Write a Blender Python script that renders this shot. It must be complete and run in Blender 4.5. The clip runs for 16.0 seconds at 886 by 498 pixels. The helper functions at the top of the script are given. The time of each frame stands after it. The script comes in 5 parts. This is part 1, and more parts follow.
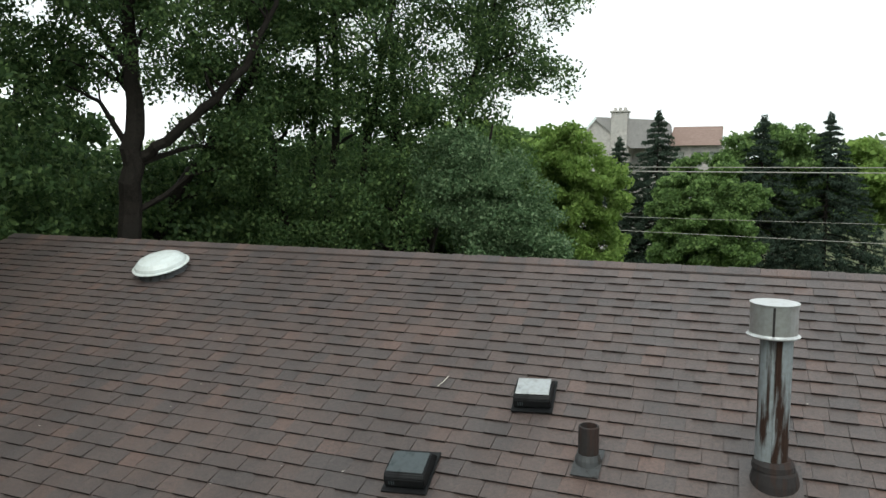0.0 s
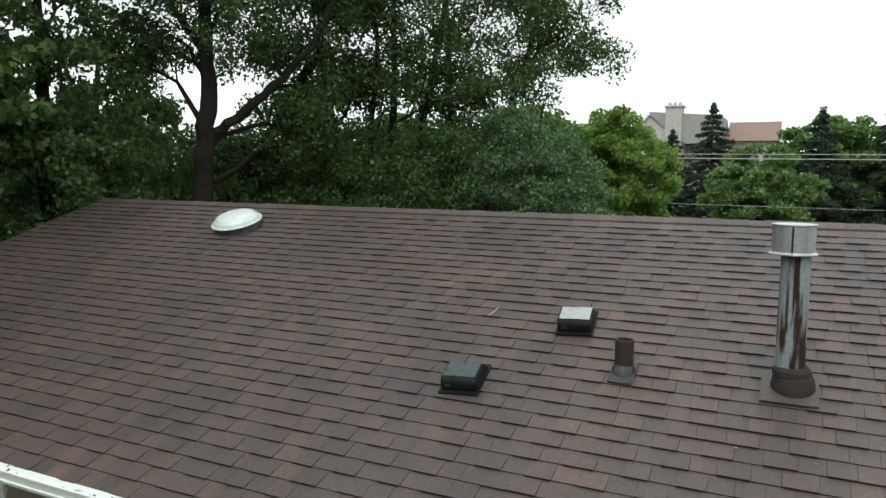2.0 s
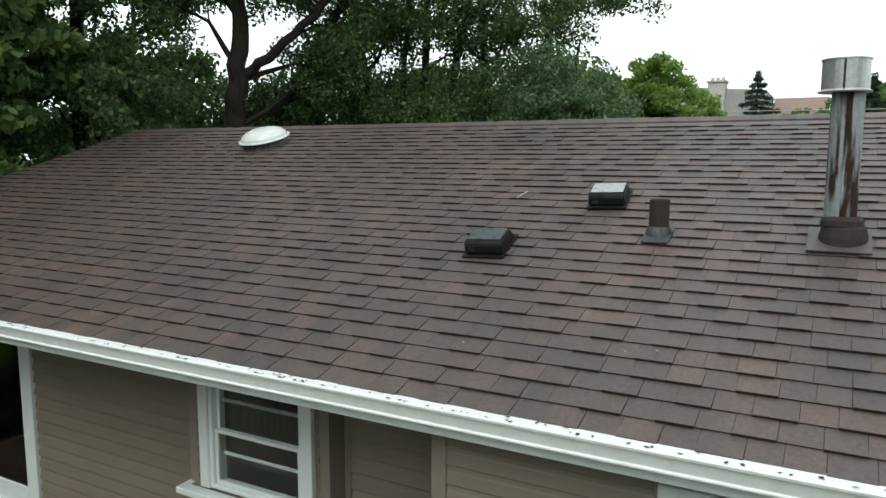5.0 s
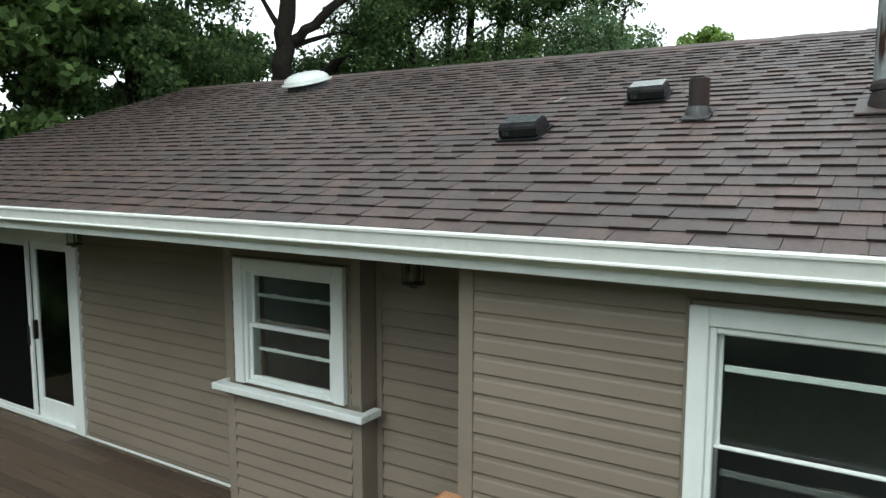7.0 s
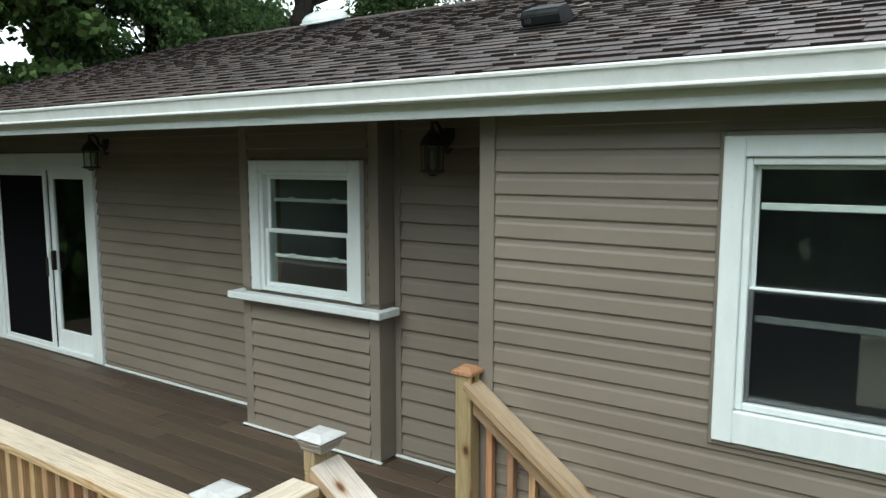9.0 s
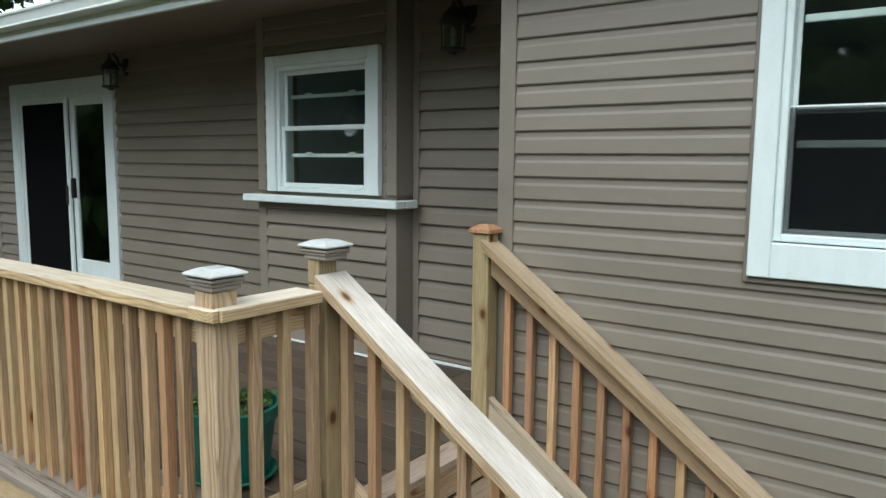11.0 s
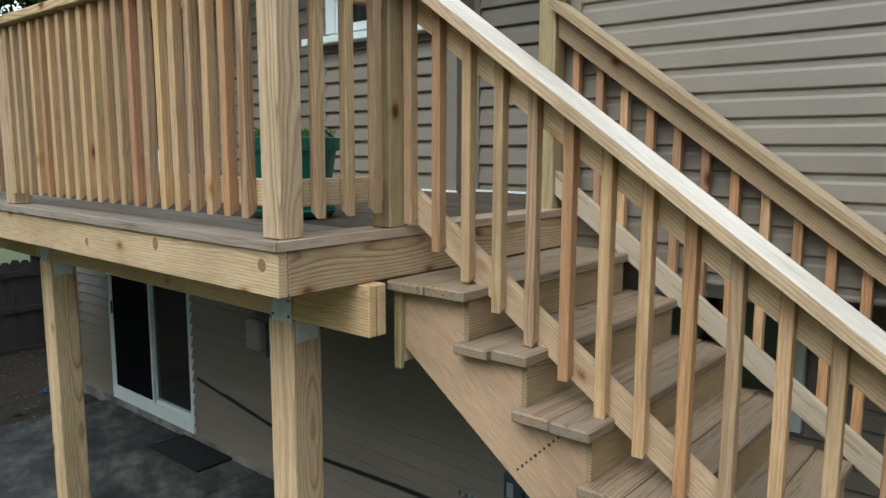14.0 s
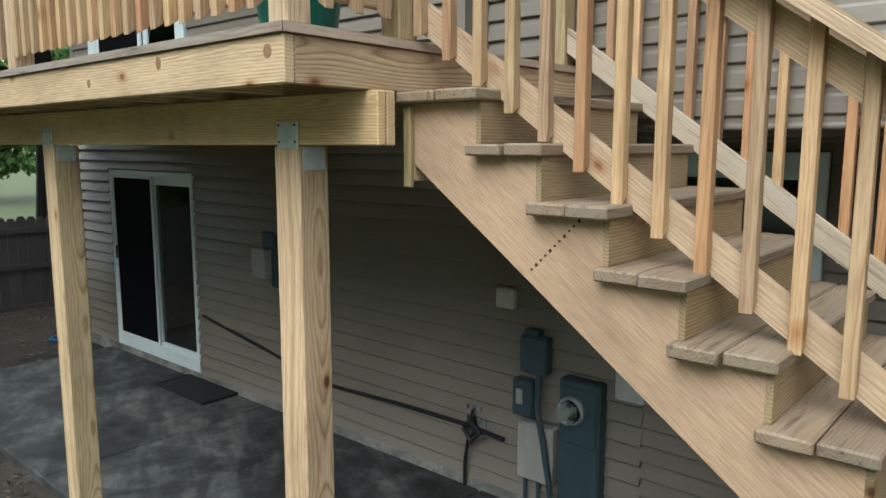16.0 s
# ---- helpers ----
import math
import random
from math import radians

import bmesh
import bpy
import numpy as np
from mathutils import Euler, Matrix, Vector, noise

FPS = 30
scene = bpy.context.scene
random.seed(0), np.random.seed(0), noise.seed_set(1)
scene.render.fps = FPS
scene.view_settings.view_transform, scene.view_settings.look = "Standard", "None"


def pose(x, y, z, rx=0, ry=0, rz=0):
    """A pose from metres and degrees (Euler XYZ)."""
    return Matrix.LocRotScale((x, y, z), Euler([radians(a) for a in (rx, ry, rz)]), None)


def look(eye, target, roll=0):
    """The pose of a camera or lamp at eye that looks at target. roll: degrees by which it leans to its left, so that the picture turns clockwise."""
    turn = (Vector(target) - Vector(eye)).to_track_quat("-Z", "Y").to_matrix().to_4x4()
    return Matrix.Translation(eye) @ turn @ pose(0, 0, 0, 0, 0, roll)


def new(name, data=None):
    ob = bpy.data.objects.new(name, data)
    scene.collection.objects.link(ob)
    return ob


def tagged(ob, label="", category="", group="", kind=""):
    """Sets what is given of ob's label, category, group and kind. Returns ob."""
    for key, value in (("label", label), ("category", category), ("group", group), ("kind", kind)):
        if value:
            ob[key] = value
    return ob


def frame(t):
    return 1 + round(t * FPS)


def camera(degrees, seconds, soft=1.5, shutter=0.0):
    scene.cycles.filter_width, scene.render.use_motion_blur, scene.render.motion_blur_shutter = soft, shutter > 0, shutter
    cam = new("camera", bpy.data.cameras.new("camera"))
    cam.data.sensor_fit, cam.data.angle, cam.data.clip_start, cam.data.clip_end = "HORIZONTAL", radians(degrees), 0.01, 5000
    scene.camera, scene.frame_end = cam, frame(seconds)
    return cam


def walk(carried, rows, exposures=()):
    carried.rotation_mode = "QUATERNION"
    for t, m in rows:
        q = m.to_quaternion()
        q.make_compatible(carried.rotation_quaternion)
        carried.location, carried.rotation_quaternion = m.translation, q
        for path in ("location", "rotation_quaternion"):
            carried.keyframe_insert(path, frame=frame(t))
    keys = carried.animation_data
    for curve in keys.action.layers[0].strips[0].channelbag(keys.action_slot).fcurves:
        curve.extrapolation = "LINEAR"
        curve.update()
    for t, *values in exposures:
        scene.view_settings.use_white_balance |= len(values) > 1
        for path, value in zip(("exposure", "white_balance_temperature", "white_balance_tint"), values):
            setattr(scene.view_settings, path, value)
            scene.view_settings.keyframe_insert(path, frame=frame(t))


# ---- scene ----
# The plan is drawn in units of U metres: every helper below turns plan units into metres.
U = 1.06
cam = camera(63.0, 16.0)
PATH = [
    (0, (0.136, -3.466, 7.226), (-0.601, -1.620, 7.001), 0.0),
    (0.5, (0.158, -3.515, 7.115), (-0.582, -1.672, 6.879), -0.3),
    (1, (0.192, -3.702, 6.962), (-0.579, -1.870, 6.741), 0.1),
    (1.5, (0.305, -3.981, 6.927), (-0.552, -2.188, 6.704), 0.5),
    (2, (0.362, -4.057, 6.824), (-0.502, -2.268, 6.597), 0.3),
    (2.5, (0.376, -4.034, 6.589), (-0.487, -2.242, 6.377), 0.6),
    (3, (0.390, -3.988, 6.447), (-0.476, -2.199, 6.223), 0.3),
    (3.5, (0.382, -3.966, 6.288), (-0.498, -2.185, 6.062), 0.3),
    (4, (0.365, -3.958, 6.131), (-0.535, -2.187, 5.904), 0.5),
    (4.2, (0.367, -3.936, 6.112), (-0.545, -2.174, 5.865), 0.3),
    (6.3, (0.484, -3.906, 5.382), (-0.545, -2.208, 5.138), 0.1),
    (6.5, (0.499, -3.919, 5.288), (-0.547, -2.229, 5.063), 0.2),
    (7, (0.506, -3.913, 5.114), (-0.563, -2.237, 4.888), 0.1),
    (7.5, (0.497, -3.907, 4.950), (-0.585, -2.240, 4.724), 0.2),
    (8, (0.487, -3.900, 4.780), (-0.610, -2.243, 4.554), 0.3),
    (8.5, (0.470, -3.875, 4.612), (-0.638, -2.227, 4.376), 0.1),
    (9, (0.472, -3.867, 4.459), (-0.640, -2.222, 4.217), 0.0),
    (9.2, (0.468, -3.856, 4.406), (-0.651, -2.217, 4.155), 0.0),
    (11.3, (0.449, -3.761, 3.668), (-0.724, -2.159, 3.427), 0.6),
    (11.5, (0.435, -3.757, 3.616), (-0.737, -2.155, 3.37), 0.7),
    (12, (0.416, -3.739, 3.445), (-0.772, -2.15, 3.189), 0.4),
    (12.1, (0.395, -3.734, 3.423), (-0.789, -2.147, 3.145), 0.7),
    (12.5, (0.413, -3.745, 3.278), (-0.798, -2.176, 3.013), 0.5),
    (13, (0.416, -3.762, 3.101), (-0.825, -2.216, 2.835), 0.4),
    (13.5, (0.417, -3.777, 2.925), (-0.851, -2.254, 2.655), 0.4),
    (14, (0.426, -3.786, 2.746), (-0.858, -2.278, 2.472), 0.2),
    (14.5, (0.438, -3.797, 2.559), (-0.857, -2.299, 2.28), 0.2),
    (15, (0.446, -3.808, 2.367), (-0.852, -2.313, 2.088), 0.1),
    (15.5, (0.436, -3.815, 2.216), (-0.86, -2.318, 1.93), 0.0),
    (16, (0.423, -3.807, 2.139), (-0.872, -2.309, 1.855), 0.1),
]
walk(cam, [(t, look(Vector(eye) * U, Vector(target) * U, roll)) for t, eye, target, roll in PATH], exposures=[(0, -0.68, 6500, 4), (4.2, -0.68, 6450, 4), (6.3, -0.48, 6350, 3.5), (7.0, -0.38, 6300, 3.5), (8.5, -0.2, 6200, 3.5), (9.2, -0.22, 6150, 3.5), (11.5, -0.2, 5900, 3.5), (13.5, -0.22, 5950, 4), (15.5, 0.17, 5950, 4.5), (16, 0.24, 5950, 4.5)])

# ---- light ----
world = bpy.data.worlds.new("sky")
scene.world = world
world.use_nodes = True
wn = world.node_tree
sky = wn.nodes.new("ShaderNodeTexSky")
sky.sky_type = "NISHITA"
sky.sun_disc = False
sky.sun_elevation, sky.sun_rotation = radians(51), radians(173)
sky.air_density, sky.dust_density, sky.ozone_density = 1.0, 4.0, 1.0
haze = wn.nodes.new("ShaderNodeMixRGB")          # a bright, thinly clouded sky
haze.inputs[0].default_value = 0.8
place = wn.nodes.new("ShaderNodeTexCoord")
height = wn.nodes.new("ShaderNodeSeparateXYZ")
cloud = wn.nodes.new("ShaderNodeValToRGB")        # thin cloud, a little brighter towards the horizon
cloud.color_ramp.elements[0].position, cloud.color_ramp.elements[0].color = 0.0, (24.0, 24.7, 25.4, 1)
cloud.color_ramp.elements[1].position, cloud.color_ramp.elements[1].color = 1.0, (20.0, 20.8, 21.6, 1)
wn.links.new(place.outputs["Generated"], height.inputs[0])
wn.links.new(height.outputs[2], cloud.inputs[0])
wn.links.new(cloud.outputs[0], haze.inputs[2])
wn.links.new(sky.outputs[0], haze.inputs[1])
back = wn.nodes["Background"]
back.inputs[1].default_value = 0.108
wn.links.new(haze.outputs[0], back.inputs[0])
sun_data = bpy.data.lights.new("sun", "SUN")
sun_data.energy, sun_data.angle, sun_data.color = 2.4, radians(45), (1.0, 0.97, 0.92)
sun = new("sun", sun_data)
sun.matrix_world = look((0.95, -7.7, 9.6), (0, 0, 0))

# ---- materials ----
def mat(name, color, rough=0.6, metal=0.0, spec=0.5):
    m = bpy.data.materials.new(name)
    m.use_nodes = True
    b = m.node_tree.nodes["Principled BSDF"]
    b.inputs["Base Color"].default_value = (*color, 1)
    b.inputs["Roughness"].default_value = rough
    b.inputs["Metallic"].default_value = metal
    b.inputs["Specular IOR Level"].default_value = spec
    return m


class Nodes:
    """Short names for building a material's node tree."""

    def __init__(self, m):
        self.t = m.node_tree
        self.b = self.t.nodes["Principled BSDF"]

    def add(self, kind, **values):
        n = self.t.nodes.new("ShaderNode" + kind)
        for key, value in values.items():
            n.inputs[key.replace("_", " ")].default_value = value
        return n

    def link(self, a, b):
        self.t.links.new(a, b)

    def coords(self, scale, kind="Object", spin=(0, 0, 0)):
        c, r, m = self.add("TexCoord"), self.add("Mapping"), self.add("Mapping")
        m.inputs["Scale"].default_value = scale
        r.inputs["Rotation"].default_value = spin
        self.link(c.outputs[kind], r.inputs[0])
        self.link(r.outputs[0], m.inputs[0])
        return m.outputs[0]

    def noise(self, where, scale, detail=4, rough=0.55, distortion=0.0):
        n = self.add("TexNoise", Scale=scale, Detail=detail, Roughness=rough, Distortion=distortion)
        self.link(where, n.inputs["Vector"])
        return n.outputs[0]

    def ramp(self, value, stops):
        r = self.add("ValToRGB")
        e = r.color_ramp.elements
        while len(e) < len(stops):
            e.new(0.5)
        for item, (at, c) in zip(e, stops):
            item.position = at
            item.color = (*c, 1) if len(c) == 3 else c
        self.link(value, r.inputs[0])
        return r.outputs[0]

    def mix(self, how, factor, a, b):
        n = self.t.nodes.new("ShaderNodeMixRGB")
        n.blend_type = how
        for slot, value in ((0, factor), (1, a), (2, b)):
            if isinstance(value, (int, float)):
                n.inputs[slot].default_value = value if slot == 0 else (value, value, value, 1)
            elif isinstance(value, tuple):
                n.inputs[slot].default_value = (*value, 1)
            else:
                self.link(value, n.inputs[slot])
        return n.outputs[0]

    def random(self, a, b):
        i, r = self.add("ObjectInfo"), self.add("MapRange")
        self.link(i.outputs["Random"], r.inputs[0])
        r.inputs[3].default_value, r.inputs[4].default_value = a, b
        return r.outputs[0]

    def bump(self, height, strength, distance=0.002):
        n = self.add("Bump", Strength=strength, Distance=distance)
        self.link(height, n.inputs["Height"])
        self.link(n.outputs[0], self.b.inputs["Normal"])

    def base(self, c):
        self.link(c, self.b.inputs["Base Color"])


WOODS = set()


def lumber(name, axis, light, dark, spin=(0, 0, 0), knots=True, weather=0.0, rough=0.72, vary=(0.84, 1.1), ring=0.0105):
    """Sawn timber along the axis (0, 1, 2): growth rings about a pith beside each board, knots, checks and a tone of its own."""
    m = mat(name, light, rough)
    WOODS.add(name)
    n = Nodes(m)
    info = n.add("ObjectInfo")

    def calc(how, a, b=0.0):
        k = n.add("Math")
        k.operation = how
        for slot, value in ((0, a), (1, b)):
            if isinstance(value, (int, float)):
                k.inputs[slot].default_value = value
            else:
                n.link(value, k.inputs[slot])
        return k.outputs[0]

    lot = info.outputs["Random"]
    comb = n.add("CombineXYZ")
    for k in range(3):
        n.link(calc("MULTIPLY", lot, 9.0 + 4 * k), comb.inputs[k])

    def moved(scale):
        shift = n.add("VectorMath")
        shift.operation = "ADD"
        n.link(n.coords(scale, spin=spin), shift.inputs[0])
        n.link(comb.outputs[0], shift.inputs[1])
        return shift.outputs[0]

    stretch = [1.0, 1.0, 1.0]
    stretch[axis] = 0.06
    where = moved(stretch)
    fibre = n.noise(where, 190, 3)
    blotch = n.noise(moved([1.0 if k != axis else 0.35 for k in range(3)]), 5.0, 4)
    # distance from the pith, which wanders along the board
    split = n.add("SeparateXYZ")
    n.link(n.coords((1, 1, 1), spin=spin), split.inputs[0])
    across = [k for k in range(3) if k != axis]
    slow = moved([0.12 if k != axis else 0.9 for k in range(3)])
    wander = calc("MULTIPLY", calc("SUBTRACT", n.noise(slow, 1.6, 2, 0.45), 0.5), 0.11)
    pu = calc("ADD", calc("MULTIPLY", calc("SUBTRACT", lot, 0.5), 0.07), wander)
    pv = calc("ADD", calc("MULTIPLY", calc("FRACT", calc("MULTIPLY", lot, 7.31)), 0.06), 0.018)
    du = calc("SUBTRACT", split.outputs[across[0]], pu)
    dv = calc("SUBTRACT", split.outputs[across[1]], pv)
    r = calc("SQRT", calc("ADD", calc("MULTIPLY", du, du), calc("MULTIPLY", dv, dv)))
    r = calc("ADD", r, calc("MULTIPLY", n.noise(where, 14, 2), 0.006))
    year = calc("FRACT", calc("DIVIDE", r, ring))
    late = n.ramp(year, [(0.0, (0.25, 0.25, 0.25)), (0.22, (0.02, 0.02, 0.02)), (0.62, (0.3, 0.3, 0.3)), (0.88, (0.9, 0.9, 0.9)), (1.0, (0.25, 0.25, 0.25))])
    late = n.mix("MULTIPLY", 1.0, late, n.ramp(n.noise(where, 6, 2), [(0.32, (0.45, 0.45, 0.45)), (0.66, (1, 1, 1))]))
    c = n.mix("MIX", late, light, dark)
    c = n.mix("MULTIPLY", 0.45, c, n.ramp(fibre, [(0.3, (0.5, 0.43, 0.37)), (0.6, (1.05, 1.05, 1.05))]))
    c = n.mix("MULTIPLY", 0.75, c, n.ramp(blotch, [(0.3, (0.7, 0.66, 0.6)), (0.5, (0.97, 0.95, 0.92)), (0.7, (1.1, 1.07, 1.04))]))
    if knots:
        v = n.add("TexVoronoi", Scale=5.2)
        n.link(moved([1.0 if k != axis else 0.6 for k in range(3)]), v.inputs["Vector"])
        c = n.mix("MULTIPLY", 1.0, c, n.ramp(v.outputs["Distance"], [(0.045, (0.2, 0.11, 0.06)), (0.075, (0.5, 0.34, 0.22)), (0.095, (0.8, 0.66, 0.52)), (0.17, (1, 1, 1))]))
    if weather:
        grey = n.noise(where, 16, 5, 0.65)
        ash = tuple(0.72 * v + 0.28 * sum(light) / 3 * k for v, k in zip(light, (0.98, 0.95, 0.92)))
        c = n.mix("MIX", n.ramp(grey, [(0.38, (0, 0, 0)), (0.62, (weather, weather, weather))]), c, ash)
        cracks = n.noise(where, 42, 4, 0.7)
        c = n.mix("MULTIPLY", weather, c, n.ramp(cracks, [(0.33, (0.3, 0.26, 0.23)), (0.44, (1, 1, 1))]))
    tone = n.add("HueSaturation")
    n.link(n.random(*vary), tone.inputs["Value"])
    n.link(n.random(0.94, 1.05), tone.inputs["Saturation"])
    n.link(n.ramp(calc("FRACT", calc("MULTIPLY", lot, 3.7)), [(0.0, (0.494, 0.494, 0.494)), (1.0, (0.505, 0.505, 0.505))]), tone.inputs["Hue"])
    n.link(c, tone.inputs["Color"])
    n.base(tone.outputs[0])
    n.bump(fibre, 0.4, 0.003)
    return m


PINE, PINE_DARK = (0.68, 0.515, 0.315), (0.28, 0.155, 0.068)
pine_x = lumber("treated_pine_along", 0, PINE, PINE_DARK)
pine_y = lumber("treated_pine_across", 1, PINE, PINE_DARK)
pine_z = lumber("treated_pine_upright", 2, PINE, PINE_DARK)
pine_bal = lumber("baluster_pine", 2, (0.56, 0.39, 0.22), (0.34, 0.19, 0.085), vary=(0.78, 1.12))
pine_slope = lumber("treated_pine_sloping", 0, (0.64, 0.485, 0.31), (0.42, 0.27, 0.145), spin=(0, radians(-36.5), 0))
# outer stair cap: paler than its board, sky glare held in the colour
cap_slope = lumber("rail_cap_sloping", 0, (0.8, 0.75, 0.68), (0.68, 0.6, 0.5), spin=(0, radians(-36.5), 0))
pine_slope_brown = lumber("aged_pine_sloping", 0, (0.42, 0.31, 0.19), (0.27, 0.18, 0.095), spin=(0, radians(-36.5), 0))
pine_beam = lumber("yellow_pine_beam", 0, (0.79, 0.56, 0.29), (0.5, 0.3, 0.12), weather=0.25)
pine_green = lumber("greenish_pine_upright", 2, (0.44, 0.35, 0.195), (0.28, 0.2, 0.095))
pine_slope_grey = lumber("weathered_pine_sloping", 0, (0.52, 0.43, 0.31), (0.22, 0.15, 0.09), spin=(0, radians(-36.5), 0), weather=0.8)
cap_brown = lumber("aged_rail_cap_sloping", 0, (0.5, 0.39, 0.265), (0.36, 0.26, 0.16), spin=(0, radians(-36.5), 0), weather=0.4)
pine_red = lumber("treated_pine_reddish", 2, (0.48, 0.28, 0.15), (0.3, 0.14, 0.065))
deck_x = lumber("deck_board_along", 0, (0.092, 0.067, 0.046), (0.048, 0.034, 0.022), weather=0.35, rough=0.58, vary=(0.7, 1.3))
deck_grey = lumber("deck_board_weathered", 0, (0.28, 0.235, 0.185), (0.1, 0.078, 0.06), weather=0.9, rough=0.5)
edge_x = lumber("edge_board_along", 0, (0.33, 0.275, 0.225), (0.12, 0.09, 0.07), weather=0.95, rough=0.5)
edge_y = lumber("edge_board_across", 1, (0.46, 0.36, 0.27), (0.22, 0.155, 0.1), weather=0.6, rough=0.5)
riser_y = lumber("greenish_riser", 1, (0.39, 0.3, 0.175), (0.2, 0.13, 0.062))
stringer_wood = lumber("smooth_stringer", 0, (0.52, 0.375, 0.24), (0.46, 0.31, 0.185), spin=(0, radians(-36.5), 0), knots=False)
tread_y = lumber("tread_board", 1, (0.3, 0.222, 0.142), (0.12, 0.075, 0.042), weather=0.75, vary=(0.75, 1.1))
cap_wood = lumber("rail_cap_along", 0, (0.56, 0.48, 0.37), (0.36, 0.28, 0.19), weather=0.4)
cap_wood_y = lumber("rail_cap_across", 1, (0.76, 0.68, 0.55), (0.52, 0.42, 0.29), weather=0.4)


def vinyl(name, color):
    m = mat(name, color, 0.4)
    n = Nodes(m)
    grain = n.noise(n.coords((2.0, 2.0, 30.0)), 14, 5)
    dirt = n.noise(n.coords((0.6, 1, 1.6)), 1.7, 4)
    c = n.mix("MULTIPLY", 0.55, color, n.ramp(dirt, [(0.3, (0.78, 0.76, 0.73)), (0.68, (1.05, 1.04, 1.03))]))
    c = n.mix("MULTIPLY", 0.25, c, n.ramp(grain, [(0.35, (0.8, 0.8, 0.8)), (0.65, (1.05, 1.05, 1.05))]))
    tone = n.add("HueSaturation")
    n.link(n.random(0.95, 1.05), tone.inputs["Value"])
    n.link(c, tone.inputs["Color"])
    n.base(tone.outputs[0])
    n.bump(grain, 0.2, 0.002)
    return m


siding_mat = vinyl("taupe_vinyl_siding", (0.222, 0.193, 0.156))
trim_mat = vinyl("taupe_vinyl_trim", (0.233, 0.206, 0.17))


def painted(name, color, rough=0.4, dirt=0.3):
    m = mat(name, color, rough)
    n = Nodes(m)
    streak = n.noise(n.coords((5, 5, 1.2)), 3.0, 5)
    spots = n.noise(n.coords((1, 1, 1)), 55, 3)
    c = n.mix("MULTIPLY", dirt, color, n.ramp(streak, [(0.35, (0.72, 0.7, 0.66)), (0.6, (1, 1, 1))]))
    c = n.mix("MULTIPLY", dirt, c, n.ramp(spots, [(0.3, (0.8, 0.78, 0.74)), (0.45, (1, 1, 1))]))
    n.base(c)
    n.bump(spots, 0.08, 0.001)
    return m


white = painted("white_paint", (0.74, 0.81, 0.805), 0.4, 0.16)
white_dirty = painted("white_gutter_paint", (0.82, 0.87, 0.855), 0.3, 0.2)
soffit_mat = vinyl("taupe_soffit", (0.24, 0.2, 0.16))
cream = painted("cream_fascia_paint", (0.78, 0.78, 0.67), 0.45, 0.2)
bronze = painted("dark_bronze_metal", (0.02, 0.016, 0.012), 0.45, 0.5)
rubber = mat("black_rubber", (0.012, 0.012, 0.013), 0.8)
screen_mat = mat("black_insect_screen", (0.004, 0.004, 0.005), 0.9, spec=0.08)
# half-clear dark film, added to weaken the sky's reflection in a pane
dim_film = mat("reflection_dimming_film", (0.006, 0.006, 0.007), 0.9, spec=0.1)
dim_film.node_tree.nodes["Principled BSDF"].inputs["Alpha"].default_value = 0.4
room_mat = painted("pale_room_plaster", (0.4, 0.42, 0.43), 0.9)
# the room plaster painted near-black, so the door rooms read as unlit
room_shade = painted("shade_dark_plaster", (0.03, 0.032, 0.034), 0.9)
blind_mat = mat("cream_roller_blind", (0.55, 0.52, 0.46), 0.8)

glass = mat("window_glass", (0.86, 0.93, 0.9), 0.02)
glass.node_tree.nodes["Principled BSDF"].inputs["Transmission Weight"].default_value = 1.0
glass.node_tree.nodes["Principled BSDF"].inputs["IOR"].default_value = 1.5


def shingle_material():
    m = mat("brown_asphalt_shingle", (0.12, 0.075, 0.06), 0.5, spec=0.8)
    n = Nodes(m)
    grit = n.noise(n.coords((1, 1, 1)), 240, 3, 0.8)
    cloud = n.noise(n.coords((1, 1, 1)), 1.1, 4)
    stain = n.noise(n.coords((3.0, 0.7, 1)), 0.9, 4)
    i, g = n.add("ObjectInfo"), n.add("NewGeometry")
    pick = n.add("Math")
    pick.operation = "ADD"
    n.link(i.outputs["Random"], pick.inputs[0])
    n.link(g.outputs["Random Per Island"], pick.inputs[1])
    wrap = n.add("Math")
    wrap.operation = "FRACT"
    n.link(pick.outputs[0], wrap.inputs[0])
    c = n.ramp(wrap.outputs[0], [(0.0, (0.064, 0.053, 0.05)), (0.25, (0.074, 0.058, 0.053)), (0.6, (0.081, 0.06, 0.053)), (0.85, (0.09, 0.064, 0.055)), (1.0, (0.112, 0.073, 0.06))])
    mottle = n.noise(n.coords((1, 1, 1)), 42, 6, 0.8)
    c = n.mix("MULTIPLY", 0.8, c, n.ramp(grit, [(0.3, (0.5, 0.5, 0.52)), (0.55, (1.0, 1.0, 1.0)), (0.75, (1.5, 1.45, 1.4))]))
    c = n.mix("MULTIPLY", 0.9, c, n.ramp(mottle, [(0.36, (0.52, 0.53, 0.56)), (0.64, (1.45, 1.4, 1.36))]))
    c = n.mix("MULTIPLY", 0.7, c, n.ramp(cloud, [(0.3, (0.74, 0.76, 0.79)), (0.7, (1.2, 1.08, 1.02))]))
    c = n.mix("MULTIPLY", 0.55, c, n.ramp(stain, [(0.38, (0.62, 0.65, 0.68)), (0.55, (1, 1, 1))]))
    n.base(c)
    n.bump(grit, 0.5, 0.004)
    return m


shingle_mat = shingle_material()
# cut asphalt edge, darkened so every course keeps a shadow line
butt_mat = mat("asphalt_shadow_edge", (0.022, 0.018, 0.016), 0.9, spec=0.2)


